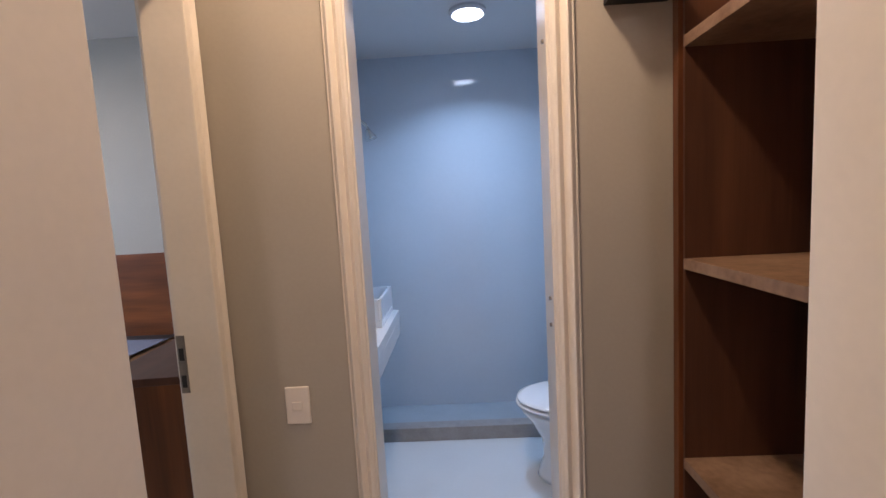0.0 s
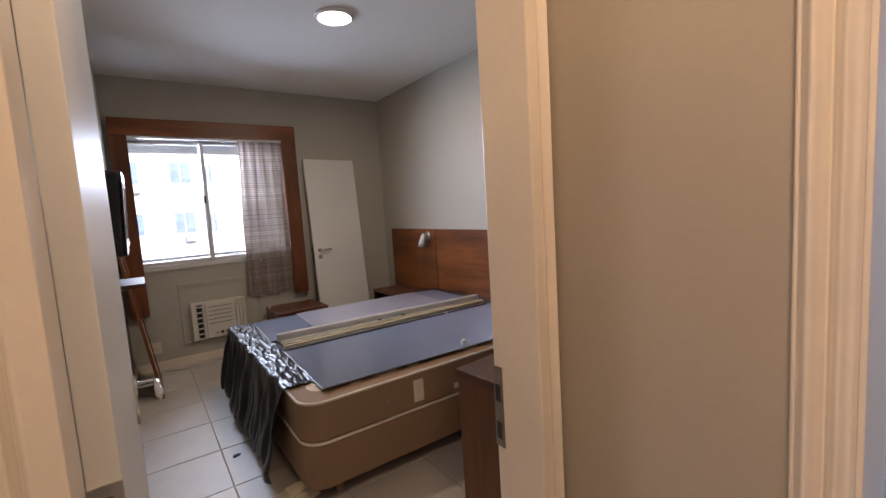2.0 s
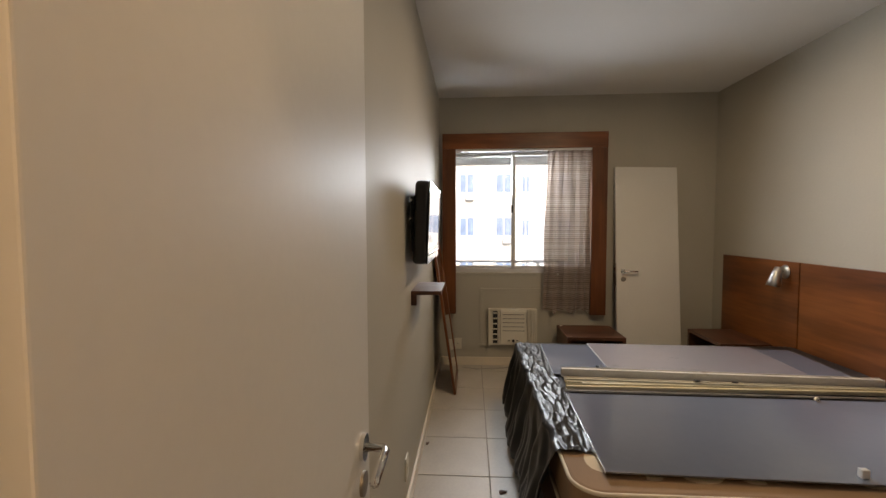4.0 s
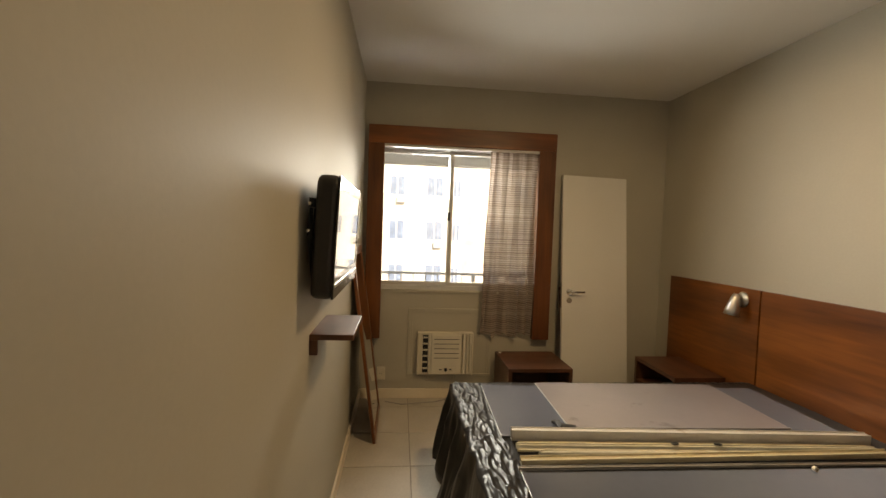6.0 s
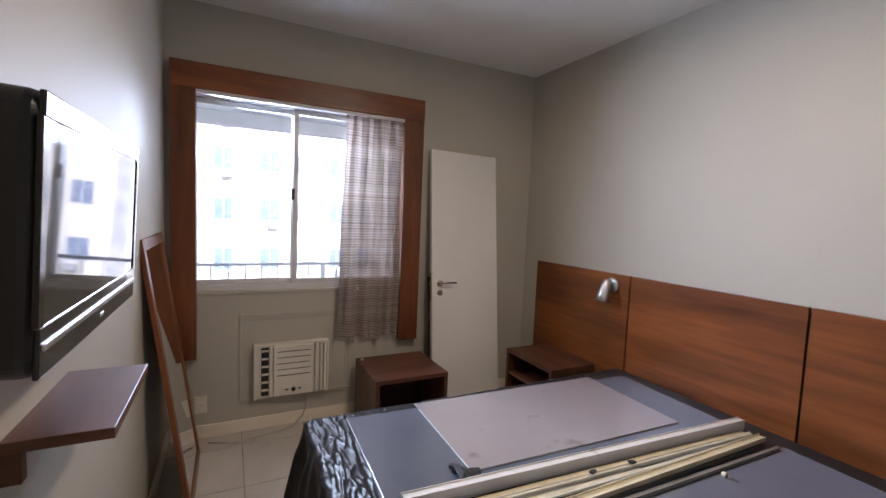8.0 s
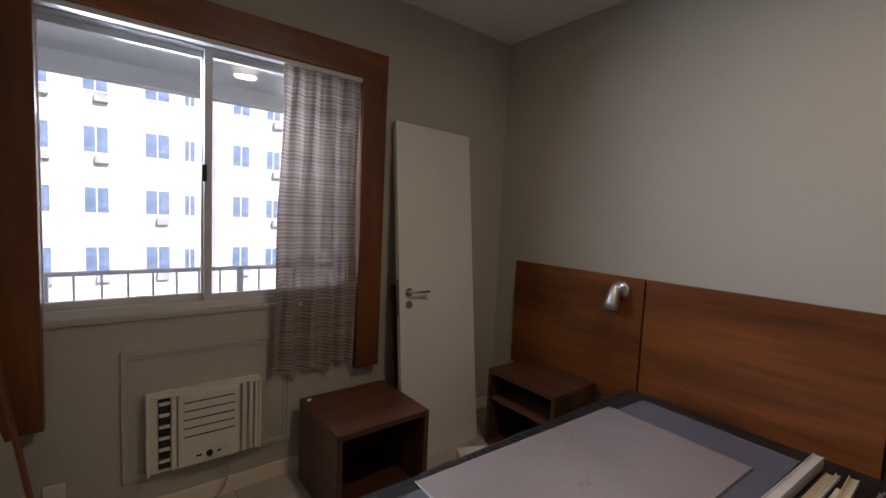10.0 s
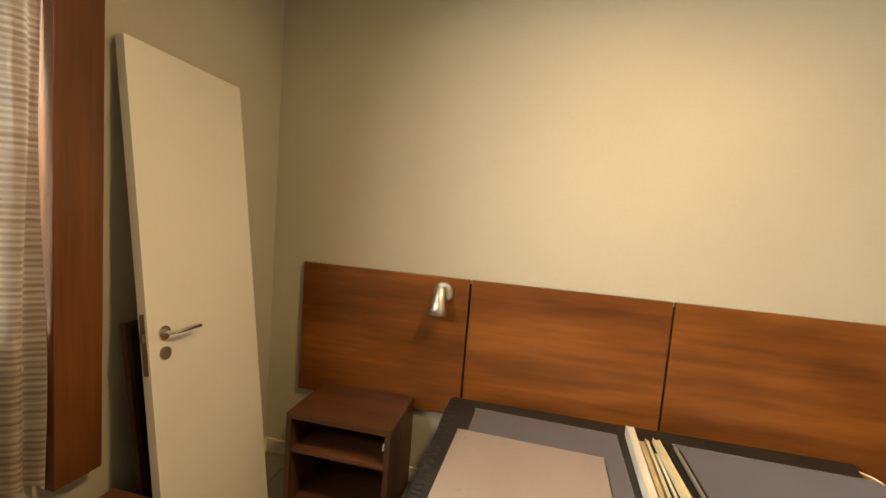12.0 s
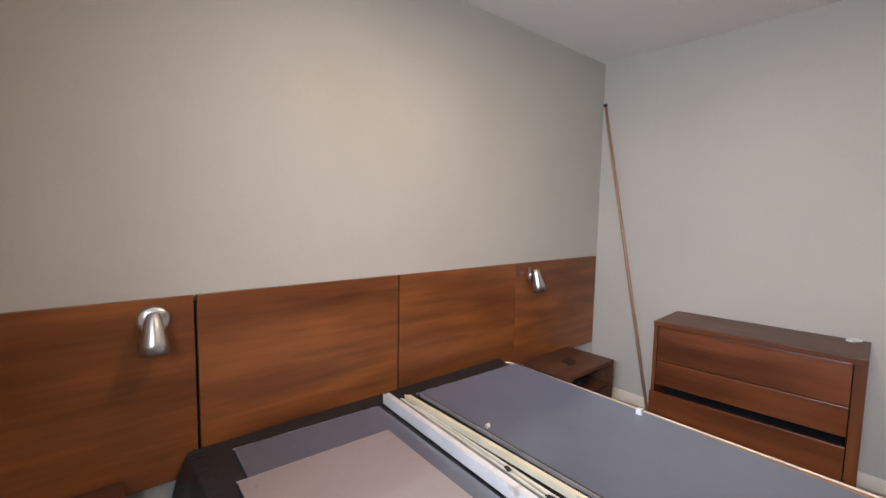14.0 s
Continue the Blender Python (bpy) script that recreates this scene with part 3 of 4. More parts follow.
def curtain():
    bm = bmesh.new()
    nu, nv = 150, 70
    y0, y1, z0, z1 = 1.70, 2.128, 0.585, 2.225
    rows = []
    for j in range(nv + 1):
        v = j / nv
        row = []
        for i in range(nu + 1):
            u = i / nu
            a = 0.012 + 0.012 * v
            fold = 1.25 * math.sin(u * 2 * math.pi * 5.2 + 1.6 * math.sin(v * 1.7 + u * 5)) + 0.22 * math.sin(u * 2 * math.pi * 13.7 + 1.4 * v) * (1 - 0.5 * v) + 0.4 * math.sin(u * 9 + 2.0 * v)
            hem = 0.018 * math.sin(u * 17) + 0.012 * math.sin(u * 41)
            flare = -0.048 * v * (1 - u)
            row.append(bm.verts.new((XW + 0.040 + a * fold * 0.9, y0 + u * (y1 - y0) + flare + 0.006 * math.sin(v * 9 + u * 20), z1 - v * (z1 - z0) + (hem * v ** 8))))
        rows.append(row)
    for a, b in zip(rows, rows[1:]):
        for i in range(nu):
            bm.faces.new((a[i], a[i + 1], b[i + 1], b[i]))
    t = thing("curtain", pose(0, 0, 0), "sheer grey-beige woven curtain with horizontal stripes, drawn aside", "curtain")
    part("cloth", bm, CURTAIN, t, smooth=True)


curtain()


def window_air_conditioner():
    t = thing("air_conditioner", pose(XW, 1.358, 0.207) @ Matrix.Diagonal((1, 0.94, 1, 1)), "aged white window air conditioner with louvred front", "air conditioner")
    part("housing", boxes((0.0, -0.265, 0.02, 0.045, 0.265, 0.40), bevel=0.006), PLASTIC, t)
    part("rim", boxes((0.045, -0.265, 0.02, 0.066, -0.250, 0.40), (0.045, 0.250, 0.02, 0.066, 0.265, 0.40), (0.045, -0.25, 0.385, 0.066, 0.25, 0.40), bevel=0.003), PLASTIC, t)
    g = part("front_grille", boxes((0.045, -0.135, 0.03, 0.075, 0.15, 0.385), bevel=0.008), PLASTIC, t)
    for k in range(5):
        part("slot", B(0.0751, -0.11, 0.175 + k * 0.042, 0.0765, 0.125, 0.180 + k * 0.042), MATTBLACK, g)
    part("air_outlet", B(0.0455, -0.215, 0.04, 0.050, -0.165, 0.375), MATTBLACK, t)
    for k in range(6):
        part("louvre", B(0.050, -0.213, 0.075 + k * 0.055, 0.063, -0.167, 0.087 + k * 0.055), PLASTIC, t)
    part("post", boxes((0.045, -0.162, 0.03, 0.070, -0.140, 0.385), bevel=0.004), PLASTIC, t)
    for y in (0.165, 0.20, 0.228):
        part("fin", boxes((0.045, y, 0.03, 0.072, y + 0.018, 0.385), bevel=0.004), PLASTIC, t)
    c = part("control_plate", boxes((0.0751, -0.075, 0.055, 0.079, 0.085, 0.095), bevel=0.0015), PLASTIC, t)
    part("knob", cyl(bmesh.new(), (0.079, 0.005, 0.075), (0.088, 0.005, 0.075), 0.015), MATTBLACK, c)
    part("marking", B(0.0791, -0.055, 0.07, 0.0795, -0.03, 0.08), MATTBLACK, c)
    part("marking", B(0.0791, 0.04, 0.07, 0.0795, 0.06, 0.08), MATTBLACK, c)


window_air_conditioner()
mould = bmesh.new()
for r in ((1.02, 0.79, 1.78, 0.815), (1.02, 0.20, 1.78, 0.225), (1.02, 0.225, 1.045, 0.79), (1.755, 0.225, 1.78, 0.79)):
    box(mould, XW, r[0], r[1], XW + 0.013, r[2], r[3], bevel=0.003)
for r in ((1.045, 0.772, 1.755, 0.79), (1.045, 0.225, 1.063, 0.772), (1.737, 0.225, 1.755, 0.772)):
    box(mould, XW, r[0], r[1], XW + 0.007, r[2], r[3], bevel=0.002)
structure("trim", mould, WALL, "painted moulding round the air conditioner recess", "moulding")

# power lead and floor cable
cab = thing("power_cable", pose(0, 0, 0), "thin grey power cable trailing along the floor", "cable")
part("cord", tube(bmesh.new(), [(XW + 0.03, 1.45, 0.215), (XW + 0.05, 1.46, 0.15), (XW + 0.06, 1.43, 0.07), (XW + 0.08, 1.36, 0.012), (XW + 0.11, 1.26, 0.006), (XW + 0.13, 1.12, 0.006), (XW + 0.16, 0.98, 0.006),
                                (XW + 0.12, 0.90, 0.006), (XW + 0.10, 0.84, 0.006)], 0.005), GREYBAR, cab, smooth=True)


def outlet(name, m, label):
    """A wall plate, its face towards +x in its own axes."""
    t = thing(name, m, label, "socket")
    part("plate", boxes((0, -0.037, -0.058, 0.008, 0.037, 0.058), bevel=0.003), PLASTIC, t)
    part("insert", boxes((0.008, -0.02, -0.026, 0.011, 0.02, 0.026), bevel=0.002), PLASTIC, t)
    for y in (-0.008, 0.008):
        part("hole", cyl(bmesh.new(), (0.0105, y, 0), (0.0116, y, 0), 0.003, seg=8), MATTBLACK, t)


outlet("wall_outlet", pose(XW, 0.792, 0.225), "white wall socket above the baseboard under the window")
outlet("wall_outlet", pose(-2.05, YT, 0.25, 0, 0, 90), "white wall socket low on the television wall")


def television():
    t = thing("television", pose(-2.442, 0.681, 1.481, -2.6, 0, 0), "black flat television on a wall bracket", "television")
    w, h = 0.355, 0.213
    b = bmesh.new()
    rounded_slab(b, -w + 0.001, -h + 0.001, -0.040, w - 0.001, h - 0.001, 0.0335, 0.040, 0.020)
    b.transform(pose(0, 0, 0, 90, 0, 0) @ Matrix.Diagonal((1, 1, -1, 1)))
    part("back_cover", b, mat("satin_black_plastic", (0.012, 0.012, 0.014), 0.38, 0.2, 4, 120, 0.03), t)
    bz = bmesh.new()
    for r in ((-w + 0.012, h - 0.042, w - 0.012, h - 0.004), (-w + 0.012, -h + 0.004, w - 0.012, -h + 0.082), (-w + 0.004, -h + 0.08, -w + 0.03, h - 0.04), (w - 0.03, -h + 0.08, w - 0.004, h - 0.04)):
        box(bz, r[0], 0.030, r[1], r[2], 0.038, r[3], bevel=0.003)
    part("bezel", bz, BLACK, t)
    part("screen", B(-w + 0.03, 0.030, -h + 0.082, w - 0.03, 0.0355, h - 0.042), SCREEN, t)
    part("silver_strip", boxes((-w + 0.02, 0.037, -h + 0.045, w - 0.02, 0.042, -h + 0.056), bevel=0.002), SILVER, t, "silver strip under the screen")
    part("badge", boxes((-0.012, 0.037, -h + 0.022, 0.012, 0.0390, -h + 0.030)), SILVER, t)
    m = part("wall_bracket", boxes((-0.09, -0.066, -0.10, 0.09, -0.055, 0.12), (-0.03, -0.055, -0.03, 0.03, -0.039, 0.05), (0.20, -0.06, -0.10, 0.23, -0.039, 0.14), (-0.23, -0.06, -0.10, -0.20, -0.039, 0.14), (0.23, -0.066, 0.0, 0.32, -0.05, 0.03), (0.23, -0.066, 0.10, 0.32, -0.05, 0.13)), MATTBLACK, t)
    for z in (0.02, 0.11):
        part("bolt", cyl(bmesh.new(), (0.32, -0.058, z), (0.345, -0.058, z), 0.0055, seg=12), CHROME, m)


television()
tvc = thing("television_cable", pose(-2.13, YT + 0.012, 1.52), "black leads hanging behind the television", "cable")
for k, dx in enumerate((0.0, -0.03, -0.075)):
    part("lead", tube(bmesh.new(), [(dx, 0.012, 0.06), (dx + 0.02, 0.014, 0.0), (dx + 0.008 * k, 0.010, -0.07), (dx - 0.02, 0.012, -0.14), (dx - 0.05, 0.012, -0.19)], 0.004, 8), MATTBLACK, tvc, smooth=True)

sh = thing("wall_shelf", pose(-2.44, YT, 1.06), "small dark brown wooden wall shelf below the television", "shelf")
part("board", boxes((-0.20, 0.0, 0.028, 0.17, 0.165, 0.05), bevel=0.002), DARKWOOD, sh)
part("bracket", boxes((0.145, 0.0, -0.03, 0.17, 0.03, 0.028), bevel=0.002), DARKWOOD, sh)
part("bracket", boxes((-0.20, 0.0, -0.03, -0.175, 0.03, 0.028), bevel=0.002), DARKWOOD, sh)


def leaning_mirror():
    lean = math.degrees(math.atan2(0.19, 1.36))
    t = thing("framed_mirror", pose(-3.93, 0.80, 0.0, lean, 0, 0), "tall wooden framed mirror leaning against the wall", "mirror")
    w, h, f, d = 0.32, 1.385, 0.055, 0.022
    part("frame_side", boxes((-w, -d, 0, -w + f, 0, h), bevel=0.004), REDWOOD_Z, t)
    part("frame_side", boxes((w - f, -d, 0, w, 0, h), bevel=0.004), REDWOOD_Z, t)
    part("frame_rail", boxes((-w + f, -d, 0, w - f, 0, f), bevel=0.004), REDWOOD, t)
    part("frame_rail", boxes((-w + f, -d, h - f, w - f, 0, h), bevel=0.004), REDWOOD, t)
    part("mirror_glass", B(-w + f, -d + 0.004, f, w - f, -0.006, h - f), MIRROR, t)


leaning_mirror()


# ---- bedroom: headboard side ----
def headboard():
    t = thing("headboard", pose(-2.23, YH, 0.44), "wide red-brown wooden headboard of four panels fixed to the wall", "headboard")
    for x0, x1, g in ((-1.995, -1.033, 0.006), (-1.027, -0.047, 0.006), (-0.041, 0.933, 0.002), (0.936, 1.96, 0.0)):
        part("panel", boxes((x0, -0.030, 0.0, x1 - g, -0.008, 0.745), bevel=0.0015), REDWOOD, t)
    part("backing", boxes((-1.96, -0.008, 0.03, 1.93, 0.0, 0.72)), MATTBLACK, t)


headboard()


def reading_lamp(m, label):
    t = thing("reading_lamp", m, label, "wall lamp", "reading lamps on the headboard")
    bm = bmesh.new()
    lathe(bm, [(0.055, 0), (0.055, 0.006), (0.049, 0.013), (0.014, 0.018)], 28, pose(0, 0, 0, 90, 0, 0))
    part("base", bm, SILVER, t, smooth=True)
    part("arm", tube(bmesh.new(), [(0, -0.012, 0), (0, -0.045, 0.006), (0, -0.06, 0.004)], 0.008), CHROME, t, smooth=True)
    bm = bmesh.new()
    lathe(bm, [(0.012, 0.052), (0.020, 0.047), (0.029, 0.02), (0.043, -0.06), (0.048, -0.103), (0.045, -0.103), (0.038, -0.05), (0.005, -0.04)], 28, pose(0, -0.062, -0.012, -12, 0, 0))
    part("shade", bm, SILVER, t, smooth=True)


reading_lamp(pose(-3.405, YH - 0.030, 1.105, 0, 0, -6), "brushed metal reading lamp pointing down on the headboard")
reading_lamp(pose(-1.165, YH - 0.030, 1.098, 0, 0, 42), "brushed metal reading lamp turned aside on the headboard")


def nightstand(m, w, d, h, label, shelf=True):
    """An open bedside cube; its opening faces -y in its own axes and its back stands at y = 0."""
    t = thing("nightstand", m, label, "nightstand", "bedside tables")
    s = 0.028
    part("top", boxes((-w / 2, -d, h - s, w / 2, 0, h), bevel=0.002), DARKWOOD, t)
    part("bottom", boxes((-w / 2 + s, -d, 0.0, w / 2 - s, -0.01, s), bevel=0.002), DARKWOOD, t)
    for x in (-w / 2, w / 2 - s):
        part("side", boxes((x, -d, 0, x + s, 0, h - s), bevel=0.002), DARKWOOD_Z, t)
    part("back", B(-w / 2 + s, -0.012, s, w / 2 - s, -0.002, h - s), DARKWOOD, t)
    if shelf:
        part("shelf", boxes((-w / 2 + s, -d + 0.01, h * 0.60, w / 2 - s, -0.012, h * 0.60 + 0.02), bevel=0.002), DARKWOOD, t)
    return t


nightstand(pose(XW + 0.09, 2.06, 0, 0, 0, 90), 0.52, 0.49, 0.455, "dark brown open bedside cube standing under the window", False)
nightstand(pose(-3.788, YH - 0.03, 0), 0.535, 0.395, 0.503, "dark brown open bedside cube with a shelf beside the leaning door")
nightstand(pose(-0.905, YH - 0.03, 0), 0.55, 0.395, 0.47, "dark brown open bedside cube with a stained top by the dresser")
st = thing("towel_stain", pose(-0.93, 3.12, 0.4715, 0, 0, 25), "dark dried stain on the bedside cube top", "stain")
bm = bmesh.new()
ring = []
for k in range(36):
    a = 2 * math.pi * k / 36
    q = 1 + 0.55 * noise.noise((1.4 * math.cos(a), 1.4 * math.sin(a), 2.0)) + 0.2 * noise.noise((4 * math.cos(a), 4 * math.sin(a), 6.0))
    ring.append((bm.verts.new((0.085 * q * math.cos(a), 0.042 * q * math.sin(a), 0.0008)), bm.verts.new((0.088 * q * math.cos(a), 0.044 * q * math.sin(a), -0.0015))))
mid = bm.verts.new((0, 0, 0.001))
for k in range(36):
    (a, c), (b, d) = ring[k], ring[(k + 1) % 36]
    bm.faces.new((mid, a, b))
    bm.faces.new((a, c, d, b))
part("blot", bm, mat("dried_brown_stain", (0.022, 0.011, 0.008), 0.5, 0.3, 14, 60, 0.1), st)


cb = thing("black_cable_bundle", pose(-0.93, 3.10, 0.306), "loose bundle of black cable inside the bedside cube", "cable")
rc_ = random.Random(5)
part("loops", tube(bmesh.new(), [(0.085 * math.cos(k * 1.3) + rc_.uniform(-0.03, 0.03), 0.075 * math.sin(k * 1.3) + rc_.uniform(-0.03, 0.03), 0.012 + 0.09 * rc_.random()) for k in range(26)], 0.008, 8), MATTBLACK, cb, smooth=True)
part("plug", boxes((-0.12, -0.10, 0.0, -0.085, -0.06, 0.03), bevel=0.005), PIPING, cb, "cream plug")


def dresser():
    t = thing("dresser", pose(-0.260, 2.155, 0, 0, 0, -85.8), "red-brown wooden chest of drawers, lowest drawer ajar", "dresser")
    w, d, h = 1.006, 0.44, 0.848
    part("top", boxes((-w / 2, -d - 0.006, h - 0.030, w / 2, 0, h), bevel=0.003), DARKWOOD, t)
    part("top_edge", boxes((-w / 2, -d - 0.012, h - 0.030, w / 2, -d - 0.006, h - 0.001), bevel=0.001), DRESSERWOOD, t)
    for x, k in ((-w / 2, 0.022), (w / 2 - 0.05, 0.05)):
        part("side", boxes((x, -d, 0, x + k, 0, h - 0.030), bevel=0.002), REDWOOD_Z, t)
    part("back", B(-w / 2 + 0.022, -0.015, 0.05, w / 2 - 0.05, -0.003, h - 0.030), DARKWOOD, t)
    part("plinth", B(-w / 2 + 0.022, -d + 0.03, 0.0, w / 2 - 0.05, -d + 0.05, 0.06), DARKWOOD, t)
    for z0, z1, y, x0 in ((0.07, 0.385, -d - 0.03, -w / 2), (0.425, 0.583, -d + 0.004, -w / 2 + 0.025), (0.588, 0.813, -d + 0.004, -w / 2 + 0.025)):
        f = part("drawer", boxes((x0, y, z0, w / 2 - 0.054, y + 0.022, z1), bevel=0.004), DRESSERWOOD, t)
        part("drawer_box", boxes((-w / 2 + 0.05, y + 0.022, z0 + 0.01, w / 2 - 0.07, -0.03, z1 - 0.03)), MATTBLACK, f)


dresser()
rc = thing("remote_control", pose(-0.29, 1.718, 0.8485, 0, 0, 60), "small white plastic remote on the dresser", "remote")
part("body", boxes((-0.018, -0.036, 0, 0.018, 0.036, 0.014), bevel=0.003), WHITEBAR, rc)

pole = thing("wooden_pole", look((-0.252, 2.85, 0.008), (-0.245, 3.335, 2.43)), "thin varnished wooden pole leaning into the corner", "pole")
part("shaft", cyl(bmesh.new(), (0, 0, 0), (0, 0, -2.46), 0.0125, seg=14), POLEWOOD, pole, smooth=True)
part("cap", cyl(bmesh.new(), (0, 0, -2.46), (0, 0, -2.485), 0.015, seg=14), MATTBLACK, pole)


# ---- the bed and what lies on it ----
BX0, BX1, BY0, BY1, BZ = -3.295, -1.43, 1.29, 3.31, 0.545


def bed():
    t = thing("bed", pose((BX0 + BX1) / 2, (BY0 + BY1) / 2, 0), "king-size tan fabric bed base with worn mattress", "bed")
    w, l = (BX1 - BX0) / 2, (BY1 - BY0) / 2
    bm = rounded_slab(bmesh.new(), -w, -l, 0.10, w, l, 0.325, 0.10, 0.012)
    part("base", bm, BEDSIDE, t, smooth=False)
    bm = rounded_slab(bmesh.new(), -w, -l, 0.335, w, l, BZ - 0.006, 0.11, 0.018)
    part("mattress", bm, BEDSIDE, t)
    bm = bmesh.new()
    n, m2 = 60, 60
    rows = []
    for j in range(m2 + 1):
        row = []
        for i in range(n + 1):
            x, y = -w + 0.03 + (2 * w - 0.06) * i / n, -l + 0.03 + (2 * l - 0.06) * j / m2
            q = abs(math.sin(x * 16 + 0.6 * math.sin(y * 9))) * abs(math.sin(y * 16 + 0.6 * math.sin(x * 9)))
            e = min(i, n - i, j, m2 - j) / 3
            row.append(bm.verts.new((x, y, BZ - 0.012 + min(1, e) * (0.004 + 0.008 * q))))
        rows.append(row)
    for a, b in zip(rows, rows[1:]):
        for i in range(n):
            bm.faces.new((a[i], a[i + 1], b[i + 1], b[i]))
    part("quilted_top", bm, BEDTOP, t, smooth=True)
    for z in (BZ - 0.012, 0.332):
        pts = []
        c = 0.11
        for cx, cy, a0 in ((w - c, l - c, 0), (-w + c, l - c, 90), (-w + c, -l + c, 180), (w - c, -l + c, 270)):
            for k in range(9):
                a = radians(a0 + 90 * k / 8)
                pts.append((cx + c * math.cos(a), cy + c * math.sin(a), z))
        pts.append(pts[0])
        part("piping", tube(bmesh.new(), pts, 0.0075, 6), PIPING, t, smooth=True)
    for x in (-w + 0.12, 0, w - 0.12):
        for y in (-l + 0.18, l - 0.15):
            part("leg", cyl(bmesh.new(), (x, y, 0), (x, y, 0.10), 0.018, 0.026, 14), POLEWOOD, t)
    h = part("side_handle", boxes((w, -0.42, 0.375, w + 0.012, -0.36, 0.495), bevel=0.004), PIPING, t)
    part("side_label", boxes((w, -0.15, 0.37, w + 0.003, -0.06, 0.40)), PIPING, t)
    part("breather", cyl(bmesh.new(), (w, -0.58, 0.43), (w + 0.004, -0.58, 0.43), 0.012, seg=14), STEEL, t)


bed()


def plastic_sheet():
    """Black sheeting over the bed: flat and creased on top, bunched at the foot, hanging over foot and window side."""
    bm = bmesh.new()

    def wrinkle(x, y, k):
        p = Vector((x * k, y * k, 0.3))
        return max(0, 1 - 2.2 * abs(noise.noise(p))) ** 2.5 * 0.6 + max(0, 1 - 2.2 * abs(noise.noise(p * 1.9 + Vector((3, 1, 0))))) ** 3 * 0.35

    nu, nv = 360, 480
    drop_side, drop_foot = 0.40, 0.50
    rows = []
    for j in range(nv + 1):
        s = j / nv * (BY1 + 0.012 - BY0 + drop_foot)                       # along the bed from the head
        row = []
        for i in range(nu + 1):
            edge = BX1 - 0.26 + 0.05 * noise.noise((s * 2.0, 0, 0)) + 0.22 * max(0, 1 - s / 0.5)
            r = i / nu * (edge - BX0 + drop_side)                          # across the bed from the hanging side
            x = BX0 - 0.012 if r < drop_side else BX0 + r - drop_side
            zt = BZ + 0.004
            z = zt - (drop_side - r) if r < drop_side else zt
            yy = BY1 + 0.012 - s
            y = yy
            foot = yy < BY0
            if foot:
                over = BY0 - yy
                ragged = 0.06 * noise.noise((x * 3.1, 1.0, 7.0)) + 0.10 * noise.noise((x * 1.1, 4.0, 7.0))
                fall = over * (0.95 + ragged)
                z = min(z, zt - fall)
                fold = (math.sin(x * 22 + 5 * noise.noise((x * 2.4, over * 1.2, 0))) * 0.009 + 0.055 * noise.noise((x * 7.3, over * 1.1, 4)) + 0.014 * noise.noise((x * 21, over * 2.5, 8))) * min(1, over / 0.16)
                y = BY0 - 0.022 - 0.09 * min(1, over / 0.45) ** 1.5 - fold - 0.02 * noise.noise((x * 9, over * 5, 2))
                z = max(z, 0.012 + 0.015 * wrinkle(x, over, 8))
                x += 0.02 * noise.noise((x * 4, over * 6, 9))
            elif r < drop_side:
                x -= 0.05 * max(0.0, 1 - (BY1 - y) / 0.4) * math.sin(math.pi * min(1, r / drop_side)) + 0.004 + (0.015 + 0.10 * max(0.0, 1 - (y - BY0) / 0.5)) * (1 - r / drop_side) + 0.012 * math.sin(y * 21 + 2 * noise.noise((y * 2, z * 3, 0))) * (1 - r / drop_side)
                z = max(z, 0.15)
            else:
                near = max(0.0, 1 - (yy - BY0) / 0.22)
                under = 1.0 if (yy > BY0 + 0.16 and BX0 + 0.03 < x < -1.45) else 0.0
                amp = 0.003 + 0.012 * near + 0.004 * (1 - under)
                z += amp * wrinkle(0.42 * x + 0.35 * y, 1.6 * y, 16.0)
                if under:
                    z = zt + 0.002 + 0.002 * noise.noise((x * 3, y * 3, 0))
            row.append(bm.verts.new((x, y, z)))
        rows.append(row)
    for a, b in zip(rows, rows[1:]):
        for i in range(nu):
            bm.faces.new((a[i], a[i + 1], b[i + 1], b[i]))
    t = thing("plastic_sheet", pose(0, 0, 0), "crumpled black plastic sheet draped over the bed and its foot", "plastic sheet")
    part("sheeting", bm, PLASTICBAG, t, smooth=True)


plastic_sheet()


def panel(name, x0, y0, x1, y1, z, thick, rot, material, label):
    t = thing(name, pose((x0 + x1) / 2, (y0 + y1) / 2, z, 0, 0, rot), label, "glass panel", "loose panels on the bed")
    w, l = (x1 - x0) / 2, (y1 - y0) / 2
    part("sheet", boxes((-w, -l, 0, w, l, thick), bevel=0.0012), material, t)
    for y in (-l - 0.002, l):
        part("edge_strip", B(-w - 0.002, y, 0.001, w + 0.002, y + 0.002, thick - 0.001), GLASSEDGE, t)


ZP = BZ + 0.010
panel("acrylic_sheet", -3.20, 1.444, -2.535, 3.20, ZP, 0.007, -2.3, PANELBLUE, "grey translucent shower panel lying on the black sheet")
panel("glass_panel", -3.235, 1.80, -2.615, 2.955, ZP + 0.0075, 0.006, -2.0, PANELWHITE, "dusty pale glass panel lying on another panel")
panel("acrylic_sheet", -2.28, 1.43, -1.50, 3.18, ZP, 0.007, -1.5, PANELBLUE, "grey translucent shower panel lying near the bed edge")


